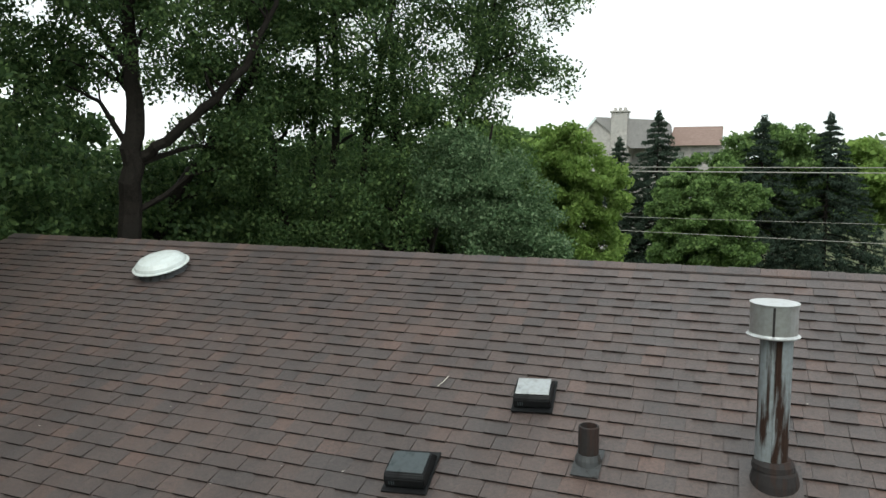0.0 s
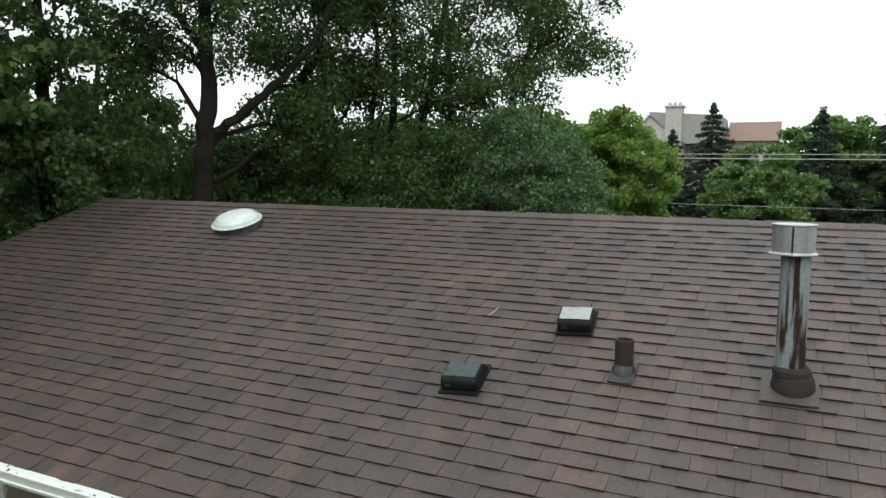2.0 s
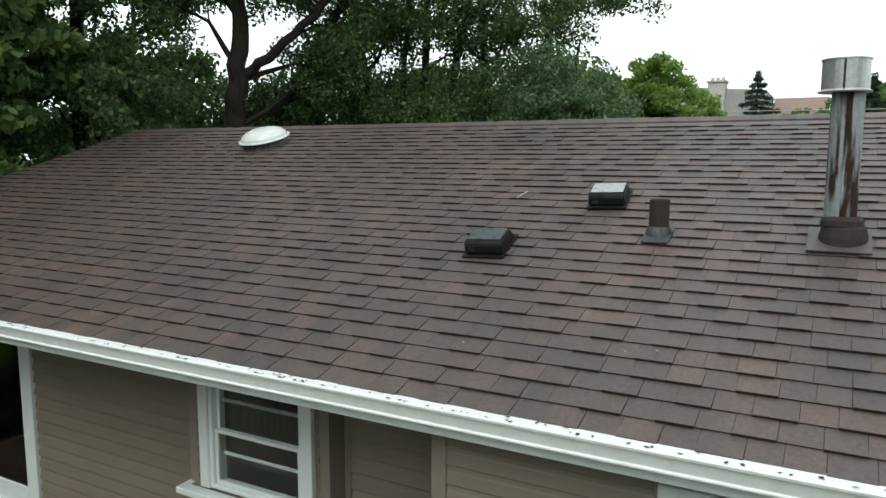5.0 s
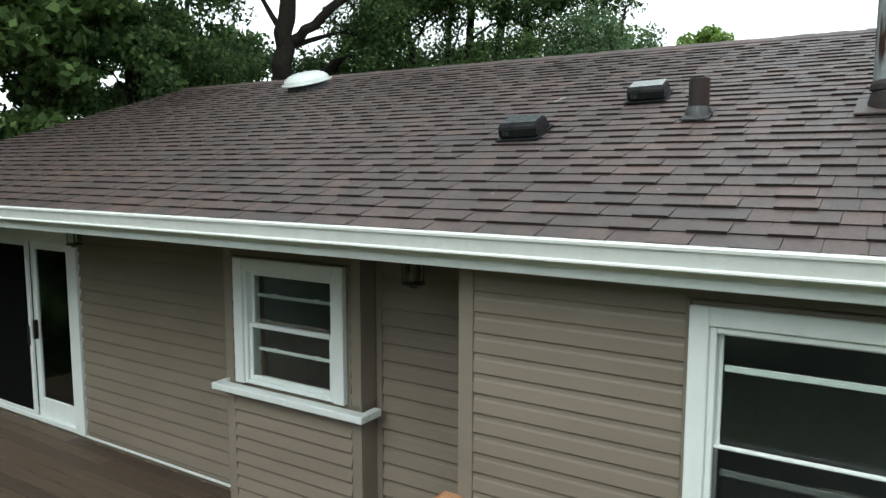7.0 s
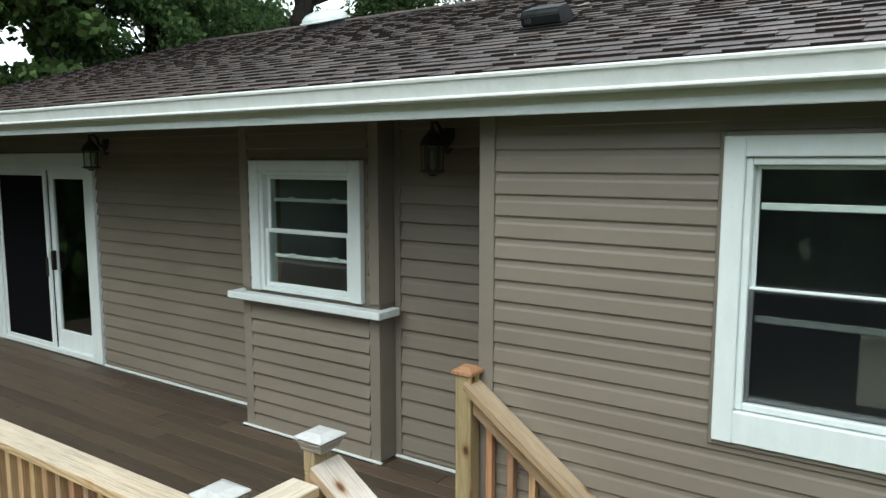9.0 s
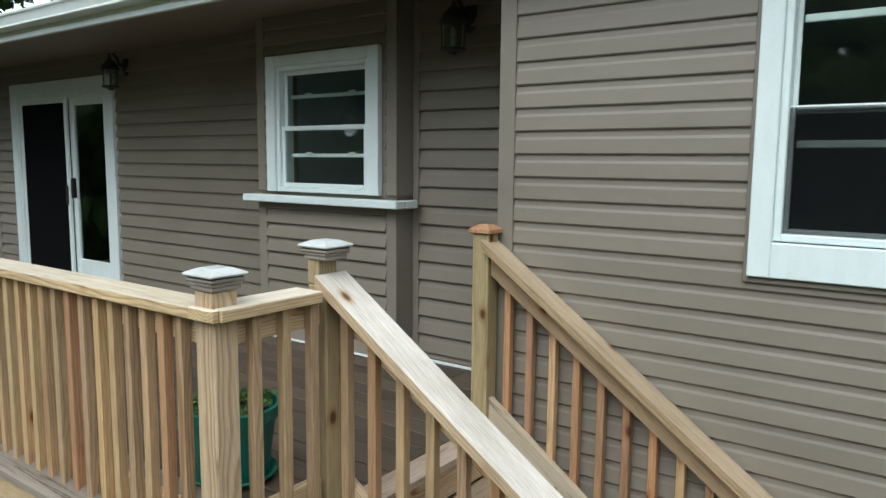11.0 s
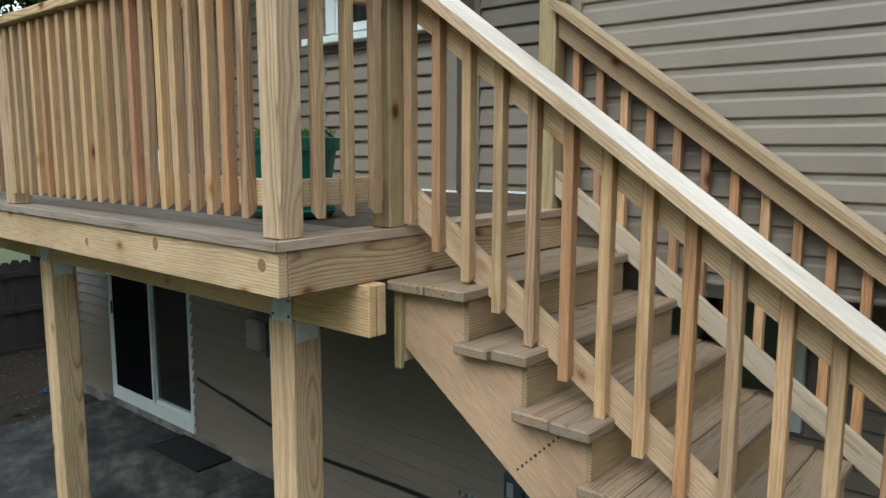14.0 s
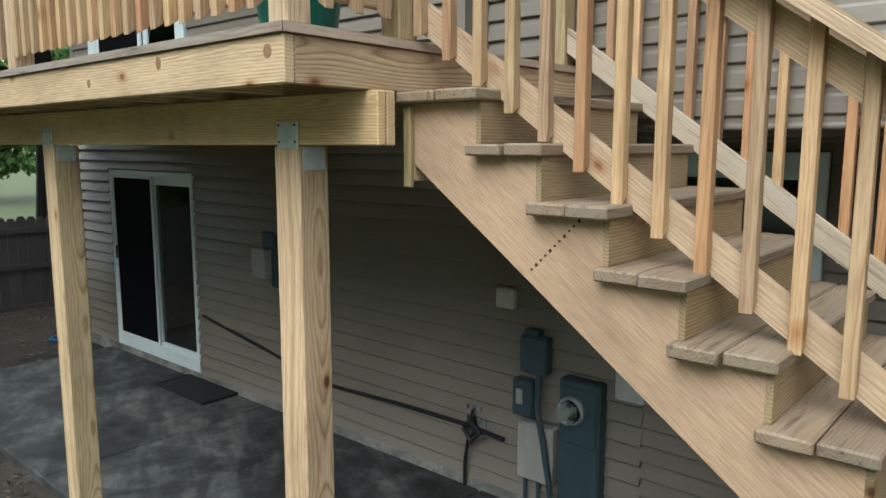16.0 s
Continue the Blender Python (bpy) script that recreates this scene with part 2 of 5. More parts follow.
def metal(name, color, rust, rough=0.4, metallic=0.8, amount=0.55):
    m = mat(name, color, rough, metallic)
    n = Nodes(m)
    run = n.noise(n.coords((7, 7, 0.8)), 2.4, 5)
    speck = n.noise(n.coords((1, 1, 1)), 30, 4)
    c = n.mix("MIX", n.ramp(run, [(amount, (0, 0, 0)), (amount + 0.1, (1, 1, 1))]), color, rust)
    c = n.mix("MULTIPLY", 0.4, c, n.ramp(speck, [(0.35, (0.6, 0.55, 0.5)), (0.6, (1, 1, 1))]))
    n.base(c)
    r = n.ramp(run, [(amount - 0.1, (rough, rough, rough)), (amount + 0.12, (0.9, 0.9, 0.9))])
    n.link(r, n.b.inputs["Roughness"])
    n.bump(speck, 0.15, 0.002)
    return m


galvanized = metal("weathered_galvanized_steel", (0.3, 0.34, 0.355), (0.045, 0.024, 0.016), 0.55, 0.5, 0.47)
galvanized_clean = metal("galvanized_steel", (0.55, 0.57, 0.57), (0.3, 0.28, 0.25), 0.35, 0.75, 0.7)
plate_mat = metal("bright_galvanized_plate", (0.66, 0.7, 0.72), (0.4, 0.42, 0.42), 0.45, 0.25, 0.7)
rusty = metal("rusty_dark_iron", (0.03, 0.027, 0.027), (0.045, 0.028, 0.023), 0.7, 0.3, 0.5)
lead = metal("grey_flashing", (0.07, 0.075, 0.078), (0.04, 0.036, 0.034), 0.55, 0.4, 0.55)
vent_black = metal("black_vent_metal", (0.008, 0.009, 0.01), (0.011, 0.011, 0.011), 0.5, 0.0, 0.62)
vent_black.node_tree.nodes["Principled BSDF"].inputs["Specular IOR Level"].default_value = 0.2
# vent tops: base colours raised to stand in for reflected sky
vent_grey = metal("sky_lit_vent_top", (0.4, 0.43, 0.44), (0.3, 0.33, 0.34), 0.3, 0.3, 0.6)
vent_dull = metal("glossy_dark_vent_top", (0.05, 0.065, 0.07), (0.035, 0.045, 0.05), 0.3, 0.2, 0.62)
dome_mat = painted("milky_acrylic_dome", (0.62, 0.68, 0.67), 0.25, 0.4)
meter_grey = painted("dark_grey_meter_box", (0.042, 0.072, 0.088), 0.45, 0.4)
box_grey = painted("light_grey_box", (0.36, 0.35, 0.32), 0.5, 0.4)
beige = painted("beige_plastic", (0.6, 0.55, 0.45), 0.5, 0.3)
black_cable = mat("black_cable", (0.013, 0.013, 0.014), 0.5)
pot_mat = painted("green_plastic", (0.008, 0.13, 0.095), 0.4, 0.3)
cap_grey = painted("weathered_cap_top", (0.55, 0.56, 0.545), 0.3, 0.6)
cap_pewter = painted("pewter_cap", (0.3, 0.26, 0.225), 0.42, 0.5)
cap_black = painted("black_cap_plastic", (0.02, 0.02, 0.02), 0.3, 0.5)
def knot_material():
    m = mat("reddish_knot", (0.3, 0.16, 0.075), 0.6)
    n = Nodes(m)
    w = n.add("TexWave", Scale=30.0, Distortion=3.0, Detail=2.0)
    w.wave_type, w.rings_direction = "RINGS", "Y"
    n.link(n.coords((1, 1, 1), "Generated"), w.inputs["Vector"])
    c = n.ramp(w.outputs[0], [(0.2, (0.36, 0.215, 0.11)), (0.9, (0.17, 0.085, 0.04))])
    n.base(c)
    return m


knot_wood = knot_material()
dot_mat = mat("rust_stain", (0.05, 0.022, 0.01), 0.8)


def ground_material(name, a, b, c, scale, bumpy):
    m = mat(name, a, 0.95, spec=0.2)
    n = Nodes(m)
    big = n.noise(n.coords((1, 1, 1)), scale * 0.12, 5)
    fine = n.noise(n.coords((1, 1, 1)), scale, 6, 0.7)
    k = n.mix("MIX", n.ramp(fine, [(0.35, (0, 0, 0)), (0.65, (1, 1, 1))]), a, b)
    k = n.mix("MIX", n.ramp(big, [(0.4, (0, 0, 0)), (0.65, (1, 1, 1))]), k, c)
    n.base(k)
    n.bump(fine, 0.8, bumpy)
    return m


def concrete_material():
    m = mat("stained_concrete", (0.27, 0.27, 0.26), 0.75)
    n = Nodes(m)
    big = n.noise(n.coords((1, 1, 1)), 1.1, 6, 0.62, 0.6)
    mid = n.noise(n.coords((1, 1, 1)), 4.5, 6, 0.65)
    fine = n.noise(n.coords((1, 1, 1)), 120, 4, 0.7)
    c = n.ramp(big, [(0.38, (0.026, 0.028, 0.027)), (0.47, (0.06, 0.064, 0.062)), (0.55, (0.092, 0.096, 0.093)), (0.66, (0.14, 0.142, 0.135))])
    c = n.mix("MULTIPLY", 0.8, c, n.ramp(mid, [(0.42, (0.45, 0.45, 0.45)), (0.57, (1.15, 1.15, 1.13))]))
    swept = n.noise(n.coords((0.5, 2.6, 1), spin=(0, 0, radians(28))), 2.2, 4, 0.6)
    c = n.mix("MULTIPLY", 0.7, c, n.ramp(swept, [(0.44, (0.5, 0.51, 0.52)), (0.56, (1.12, 1.12, 1.1))]))
    c = n.mix("MULTIPLY", 0.4, c, n.ramp(fine, [(0.3, (0.7, 0.7, 0.7)), (0.6, (1.1, 1.1, 1.1))]))
    n.base(c)
    n.bump(fine, 0.4, 0.003)
    return m


concrete = concrete_material()
soil = ground_material("mulch_and_soil", (0.03, 0.025, 0.02), (0.1, 0.085, 0.068), (0.045, 0.04, 0.032), 22, 0.02)
lawn = ground_material("lawn", (0.048, 0.068, 0.027), (0.082, 0.1, 0.045), (0.078, 0.085, 0.043), 30, 0.02)
asphalt = ground_material("asphalt", (0.06, 0.06, 0.06), (0.09, 0.09, 0.088), (0.075, 0.075, 0.075), 50, 0.005)
fence_mat = lumber("weathered_grey_fence", 2, (0.06, 0.057, 0.053), (0.03, 0.028, 0.026), knots=False)
stone = ground_material("grey_limestone", (0.33, 0.32, 0.3), (0.5, 0.48, 0.45), (0.4, 0.39, 0.37), 4, 0.01)
slate = ground_material("grey_far_shingles", (0.24, 0.235, 0.23), (0.34, 0.33, 0.32), (0.28, 0.275, 0.27), 3, 0.01)
far_roof = ground_material("reddish_far_roof", (0.2, 0.14, 0.12), (0.27, 0.2, 0.17), (0.23, 0.165, 0.14), 3, 0.01)
bark = ground_material("grey_brown_bark", (0.014, 0.012, 0.01), (0.03, 0.026, 0.021), (0.02, 0.018, 0.015), 14, 0.03)


def leaf_material(name, a, b, c):
    m = mat(name, a, 0.6, spec=0.2)
    n = Nodes(m)
    g = n.add("NewGeometry")
    k = n.ramp(g.outputs["Random Per Island"], [(0.0, a), (0.6, b), (1.0, c)])
    n.base(k)
    n.b.inputs["Transmission Weight"].default_value = 0.0
    tr = n.add("BsdfTranslucent")
    n.link(k, tr.inputs[0])
    mixer = n.add("MixShader")
    mixer.inputs[0].default_value = 0.45
    n.link(n.b.outputs[0], mixer.inputs[1])
    n.link(tr.outputs[0], mixer.inputs[2])
    n.link(mixer.outputs[0], n.t.nodes["Material Output"].inputs["Surface"])
    return m


leaf_dark = leaf_material("dark_maple_leaves", (0.04, 0.078, 0.03), (0.078, 0.142, 0.05), (0.18, 0.27, 0.095))
leaf_mid = leaf_material("green_leaves", (0.075, 0.13, 0.045), (0.13, 0.22, 0.068), (0.24, 0.36, 0.12))
leaf_mint = leaf_material("pale_maple_leaves", (0.07, 0.13, 0.062), (0.125, 0.21, 0.1), (0.26, 0.36, 0.2))
leaf_lime = leaf_material("bright_green_leaves", (0.14, 0.225, 0.055), (0.21, 0.33, 0.08), (0.31, 0.44, 0.12))
leaf_far = leaf_material("hazy_far_leaves", (0.15, 0.2, 0.1), (0.2, 0.26, 0.13), (0.28, 0.34, 0.18))
needles = leaf_material("dark_spruce_needles", (0.03, 0.05, 0.036), (0.05, 0.08, 0.056), (0.085, 0.118, 0.08))

# ---- helpers for building ----
def thing(name, at, label, category, group="", kind=""):
    ob = new(name)
    ob.location = Vector(at) * U
    ob.empty_display_size = 0.05
    return tagged(ob, label, category, group, kind)


def origin(ob):
    o = Vector((0, 0, 0))
    while ob:
        o += ob.location
        ob = ob.parent
    return o


def link_mesh(name, me, material, parent, label=""):
    if material and not me.materials:
        me.materials.append(material)
    ob = new(name, me)
    ob.parent = parent
    if label:
        ob["label"] = label
    return ob


def part(name, bm, material, parent, label="", smooth=False):
    """Links a bmesh drawn in plan units as one mesh under a thing or a part."""
    o = origin(parent)
    for v in bm.verts:
        v.co = v.co * U - o
    centre = Vector((0, 0, 0))
    if material and material.name in WOODS:          # a board's grain belongs to the board
        lo = Vector([min(v.co[k] for v in bm.verts) for k in range(3)])
        hi = Vector([max(v.co[k] for v in bm.verts) for k in range(3)])
        centre = (lo + hi) / 2
        for v in bm.verts:
            v.co -= centre
    if smooth:
        for f in bm.faces:
            f.smooth = True
    me = bpy.data.meshes.new(name)
    bm.to_mesh(me)
    bm.free()
    ob = link_mesh(name, me, material, parent, label)
    ob.location = centre
    return ob


def box(x0, x1, y0, y1, z0, z1, bevel=0.0, bm=None):
    b = bmesh.new()
    m = Matrix.Translation(((x0 + x1) / 2, (y0 + y1) / 2, (z0 + z1) / 2)) @ Matrix.Diagonal((abs(x1 - x0), abs(y1 - y0), abs(z1 - z0), 1))
    bmesh.ops.create_cube(b, size=1, matrix=m)
    if bevel:
        bmesh.ops.bevel(b, geom=b.edges[:], offset=bevel, segments=1, affect="EDGES", profile=0.5)
    return join(bm, b)


def join(bm, b):
    if bm is None:
        return b
    me = bpy.data.meshes.new("tmp")
    b.to_mesh(me)
    b.free()
    bm.from_mesh(me)
    bpy.data.meshes.remove(me)
    return bm


def prism(outline, axis, a, b, bm=None):
    """An outline of (u, v) swept along the axis from a to b."""
    m = bmesh.new()
    put = {0: lambda u, v, w: (w, u, v), 1: lambda u, v, w: (u, w, v), 2: lambda u, v, w: (u, v, w)}[axis]
    one = [m.verts.new(put(u, v, a)) for u, v in outline]
    two = [m.verts.new(put(u, v, b)) for u, v in outline]
    k = len(outline)
    m.faces.new(one)
    m.faces.new(two[::-1])
    for i in range(k):
        m.faces.new((one[i], two[i], two[(i + 1) % k], one[(i + 1) % k]))
    bmesh.ops.recalc_face_normals(m, faces=m.faces[:])
    return join(bm, m)


def lathe(profile, at, segments=24, bm=None, tilt=None):
    """A (radius, height) profile spun about an upright axis at a place."""
    m = bmesh.new()
    rings = []
    for r, h in profile:
        rings.append([m.verts.new((r * math.cos(2 * math.pi * i / segments), r * math.sin(2 * math.pi * i / segments), h)) for i in range(segments)])
    for a, b in zip(rings, rings[1:]):
        for i in range(segments):
            m.faces.new((a[i], a[(i + 1) % segments], b[(i + 1) % segments], b[i]))
    m.faces.new(rings[0][::-1])
    m.faces.new(rings[-1])
    if tilt:
        bmesh.ops.transform(m, matrix=tilt, verts=m.verts[:])
    bmesh.ops.translate(m, vec=at, verts=m.verts[:])
    return join(bm, m)


def tube(points, radii, sides=8, bm=None):
    """A tapered round bar along points."""
    m = bmesh.new()
    pts = [Vector(p) for p in points]
    if isinstance(radii, (int, float)):
        radii = [radii] * len(pts)
    rings = []
    for i, (p, r) in enumerate(zip(pts, radii)):
        d = (pts[min(i + 1, len(pts) - 1)] - pts[max(i - 1, 0)]).normalized()
        side = d.cross(Vector((0.3, 0.9, 0.2))).normalized()
        up = d.cross(side)
        rings.append([m.verts.new(p + (side * math.cos(2 * math.pi * k / sides) + up * math.sin(2 * math.pi * k / sides)) * r) for k in range(sides)])
    for a, b in zip(rings, rings[1:]):
        for k in range(sides):
            m.faces.new((a[k], a[(k + 1) % sides], b[(k + 1) % sides], b[k]))
    m.faces.new(rings[0])
    m.faces.new(rings[-1][::-1])
    bmesh.ops.recalc_face_normals(m, faces=m.faces[:])
    return join(bm, m)


# ---- levels of the plan ----
DECK, GROUND, PATIO = 2.48, -0.34, -0.24
EAVE_Y, EAVE_Z, SLOPE = -1.10, 4.82, 0.3165
RIDGE_Y = 3.573
RIDGE_Z = EAVE_Z + SLOPE * (RIDGE_Y - EAVE_Y)
SOFFIT = 4.74
LEFT, RIGHT = -8.72, 7.0
WING_X, WING_Y, WING_Z = -1.32, -0.865, 2.2
LONG = math.sqrt(1 + SLOPE * SLOPE)

# ---- ground ----
ground = thing("ground", (0, 0, GROUND), "flat yard with mown green lawn reaching the horizon", "ground", kind="structure")
bm = bmesh.new()
span = [-900, -300, -120, -60, -40] + [-30 + i * 2 for i in range(31)] + [45, 70, 120, 300, 900]
grid = [[bm.verts.new((x, y + 10, GROUND - (0.45 if x < -10 else 0) * 1.0 + 0.03 * noise.noise((x * 0.3, y * 0.3, 0)))) for x in span] for y in span]
for j in range(len(span) - 1):
    for i in range(len(span) - 1):
        bm.faces.new((grid[j][i], grid[j][i + 1], grid[j + 1][i + 1], grid[j + 1][i]))
part("lawn_sheet", bm, lawn, ground, smooth=True)
soil_bed = thing("soil_bed", (-9, -2, GROUND), "dark bare soil and mulch beside the concrete patio", "ground", kind="structure")
bm = bmesh.new()
grid = [[bm.verts.new((-11.2 + i * 0.3, -7 + j * 0.3, GROUND + 0.035 + 0.05 * noise.noise((i * 0.7, j * 0.7, 3)))) for i in range(23)] for j in range(44)]
for j in range(43):
    for i in range(22):
        bm.faces.new((grid[j][i], grid[j][i + 1], grid[j + 1][i + 1], grid[j + 1][i]))
part("soil_sheet", bm, soil, soil_bed, smooth=True)
patio = thing("patio", (-4, -1, PATIO), "stained grey concrete patio slab under the raised deck", "patio", kind="structure")
part("slab", box(-8.05, -5.0, -1.965, 0.0, PATIO - 0.14, PATIO, 0.012), concrete, patio)
part("slab", box(-4.985, -2.5, -1.965, 0.0, PATIO - 0.14, PATIO + 0.002, 0.012), concrete, patio)
part("slab", box(-2.485, 3.2, -2.6, 0.0, PATIO - 0.14, PATIO + 0.004, 0.012), concrete, patio)

# ---- house shell ----
def wall_with_openings(parent, name, x0, x1, y0, y1, z0, z1, openings, material):
    """A wall along x of thickness y0..y1 with openings (x0, x1, z0, z1) through it."""
    xs = sorted({x0, x1, *(v for o in openings for v in o[:2])})
    bm = bmesh.new()
    for a, b in zip(xs, xs[1:]):
        low = z0
        for o in sorted((o for o in openings if o[0] < b - 1e-6 and o[1] > a + 1e-6), key=lambda o: o[2]):
            if o[2] > low:
                box(a, b, y0, y1, low, o[2], bm=bm)
            low = max(low, o[3])
        if low < z1:
            box(a, b, y0, y1, low, z1, bm=bm)
    return part(name, bm, material, parent)


def siding(parent, x0, x1, y, z0, z1, openings, exposure=0.1025, lap=0.024, phase=0.0):
    """Lapped boards, one object a board, cut round the openings."""
    z = z0 - phase
    while z < z1:
        a, b = max(z, z0), min(z + exposure, z1)
        cuts = sorted({x0, x1, *(min(max(v, x0), x1) for o in openings if o[2] < b and o[3] > a for v in o[:2])})
        for p, q in zip(cuts, cuts[1:]):
            free = [(a, b)]
            for o in openings:
                if o[0] < q - 1e-6 and o[1] > p + 1e-6 and o[2] < b and o[3] > a:
                    free = [s for lo, hi in free for s in ((lo, min(hi, o[2])), (max(lo, o[3]), hi)) if s[1] - s[0] > 0.004]
            for lo, hi in free:
                thick = lambda h: 0.004 + lap * (1 - (h - z) / exposure)
                knee = z + exposure * 0.62
                mid = [(y - thick(knee) - 0.0015, knee), (y - thick(knee) + 0.0025, knee + 0.012)] if lo + 0.012 < knee < hi - 0.016 else []
                outline = [(y, lo + min(0.008, (hi - lo) / 4)), (y - thick(lo) + 0.004, lo), (y - thick(lo), lo + min(0.006, (hi - lo) / 3)), *mid, (y - thick(hi), hi), (y, hi)]
                part("siding_board", prism(outline, 0, p, q), siding_mat, parent)
        z += exposure


SD = (-8.05, -6.22, DECK, 4.42)          # upper patio door opening
KW = (-3.465, -2.625, 3.53, 4.392)          # kitchen window opening
BW = (-0.135, 0.925, 3.467, 4.477)           # bedroom window opening
LD = (-7.885, -6.105, -0.17, 1.86)         # lower patio door opening
LW = (-1.25, -0.5, 1.42, 2.05)           # low window under the wing

wall_main = thing("wall_main", (-5, 0, GROUND), "house back wall clad in taupe lap siding", "wall", kind="structure")
wall_with_openings(wall_main, "backing", LEFT, WING_X, 0.0, 0.14, -0.2, SOFFIT, [SD, LD, (-3.6, -2.45, 2.55, 4.55)], siding_mat)
wall_low = thing("wall_low", (2, 0, GROUND), "shaded lower wall under the overhanging wing", "wall", kind="structure")
wall_with_openings(wall_low, "backing", WING_X, RIGHT, 0.0, 0.14, -0.2, WING_Z, [LW], siding_mat)
wall_bump = thing("wall_bump", (-3, -0.3, DECK), "shallow siding-clad bump-out around the kitchen window", "wall", kind="structure")
wall_with_openings(wall_bump, "backing", -3.70, -2.43, -0.30, -0.16, DECK + 0.004, SOFFIT, [KW], siding_mat)
bm = box(-2.57, -2.43, -0.158, -0.003, DECK + 0.004, SOFFIT)
box(-3.70, -3.56, -0.158, -0.003, DECK + 0.004, SOFFIT, bm=bm)
part("side", bm, siding_mat, wall_bump)
wall_wing = thing("wall_wing", (2, -0.86, WING_Z), "projecting upper wing wall clad in taupe lap siding", "wall", kind="structure")
wall_with_openings(wall_wing, "backing", WING_X, RIGHT, WING_Y, WING_Y + 0.14, WING_Z, SOFFIT, [BW], siding_mat)
part("side", box(WING_X, WING_X + 0.14, WING_Y + 0.143, -0.003, WING_Z, SOFFIT), siding_mat, wall_wing)
part("underside", box(WING_X + 0.14, RIGHT, WING_Y + 0.143, 0.14, WING_Z - 0.02, WING_Z + 0.1), siding_mat, wall_wing)
for nm, dims, lab in (("wall_left", (LEFT, LEFT + 0.14, 0.143, 6.86, GROUND, SOFFIT), "end wall of the house"), ("wall_right", (RIGHT - 0.14, RIGHT, 0.143, 6.86, GROUND, SOFFIT), "end wall of the house"), ("wall_back", (LEFT, RIGHT, 6.86, 7.0, GROUND, SOFFIT), "far wall of the house"), ("wall_inner", (LEFT + 0.14, RIGHT - 0.14, 2.4, 2.48, -0.1, SOFFIT), "pale inner partition wall")):
    w = thing(nm, (dims[0], dims[2], dims[4]), lab + " in plain taupe", "wall", kind="structure")
    part("backing", box(*dims), room_mat if nm == "wall_inner" else siding_mat, w)
floor = thing("floor", (-1, 2, DECK), "inner floors of the house in pale plaster", "floor", kind="structure")
part("slab", box(LEFT + 0.14, RIGHT - 0.14, 0.143, 5.7, DECK - 0.25, DECK - 0.03), room_mat, floor)
part("slab", box(LEFT + 0.14, RIGHT - 0.14, 0.143, 5.7, -0.3, -0.2), room_mat, floor)
footing_mat = ground_material("rough_pale_footing", (0.2, 0.2, 0.18), (0.34, 0.33, 0.3), (0.12, 0.12, 0.11), 26, 0.01)
foundation = thing("foundation", (-5, 0, PATIO), "low rough concrete footing below the siding", "foundation", kind="structure")
part("footing", box(LEFT, RIGHT, -0.045, 0.1, GROUND - 0.1, -0.17, 0.006), footing_mat, foundation)
ceiling = thing("ceiling", (-1, 2, SOFFIT), "shaded taupe soffit boards under the eave", "ceiling", kind="structure")
part("boards", box(LEFT - 0.2, RIGHT, EAVE_Y + 0.03, 8.2, SOFFIT, SOFFIT + 0.015), soffit_mat, ceiling)

# ---- roof ----
def roof_at(y):
    return EAVE_Z + SLOPE * (y - EAVE_Y)


ROOF_L, ROOF_R = -9.05, 7.2
roof = thing("roof", (-1, RIDGE_Y, EAVE_Z), "low gable roof of brown asphalt shingles", "roof", kind="structure")
T = 0.05
part("sheathing", prism([(EAVE_Y, EAVE_Z - T), (EAVE_Y, EAVE_Z - 0.012), (RIDGE_Y, RIDGE_Z - 0.012), (RIDGE_Y, RIDGE_Z - T)], 0, ROOF_L, ROOF_R), shingle_mat, roof)
part("sheathing", prism([(RIDGE_Y + 0.002, RIDGE_Z - T), (RIDGE_Y + 0.002, RIDGE_Z - 0.006), (8.25, EAVE_Z), (8.25, EAVE_Z - T)], 0, ROOF_L, ROOF_R), shingle_mat, roof)
part("gable", prism([(EAVE_Y + 0.1, SOFFIT + 0.016), (RIDGE_Y, RIDGE_Z - T - 0.003), (8.2, SOFFIT + 0.016)], 0, LEFT, LEFT + 0.1), siding_mat, roof)

gutter = thing("gutter", (-1, EAVE_Y, EAVE_Z), "white aluminium eave gutter with dirty lip", "gutter", kind="structure")
g = EAVE_Y
zl = 4.825
FASCIA = 4.652                     # lower edge of the fascia
outer = [(g + 0.008, zl - 0.01), (g + 0.008, zl - 0.1), (g - 0.082, zl - 0.1), (g - 0.09, zl - 0.095), (g - 0.09, zl - 0.088), (g - 0.083, zl - 0.082), (g - 0.102, zl - 0.022), (g - 0.113, zl - 0.018), (g - 0.116, zl - 0.006), (g - 0.112, zl), (g - 0.096, zl + 0.001), (g - 0.094, zl - 0.03), (g - 0.076, zl - 0.09), (g - 0.004, zl - 0.09), (g - 0.004, zl - 0.01)]
part("trough", prism(outer, 0, ROOF_L + 0.05, ROOF_R), white_dirty, gutter)
part("fascia_board", box(ROOF_L + 0.05, ROOF_R, g + 0.011, g + 0.03, FASCIA + 0.002, EAVE_Z - 0.052), cream, gutter)
part("fascia_trim", box(ROOF_L + 0.05, ROOF_R, g - 0.006, g + 0.010, FASCIA, FASCIA + 0.04, 0.003), white, gutter)
part("gutter_guard", prism([(g - 0.1, zl + 0.002), (g - 0.03, zl - 0.004), (g - 0.03, zl - 0.007), (g - 0.1, zl - 0.001)], 0, ROOF_L + 0.06, ROOF_R), white_dirty, gutter)

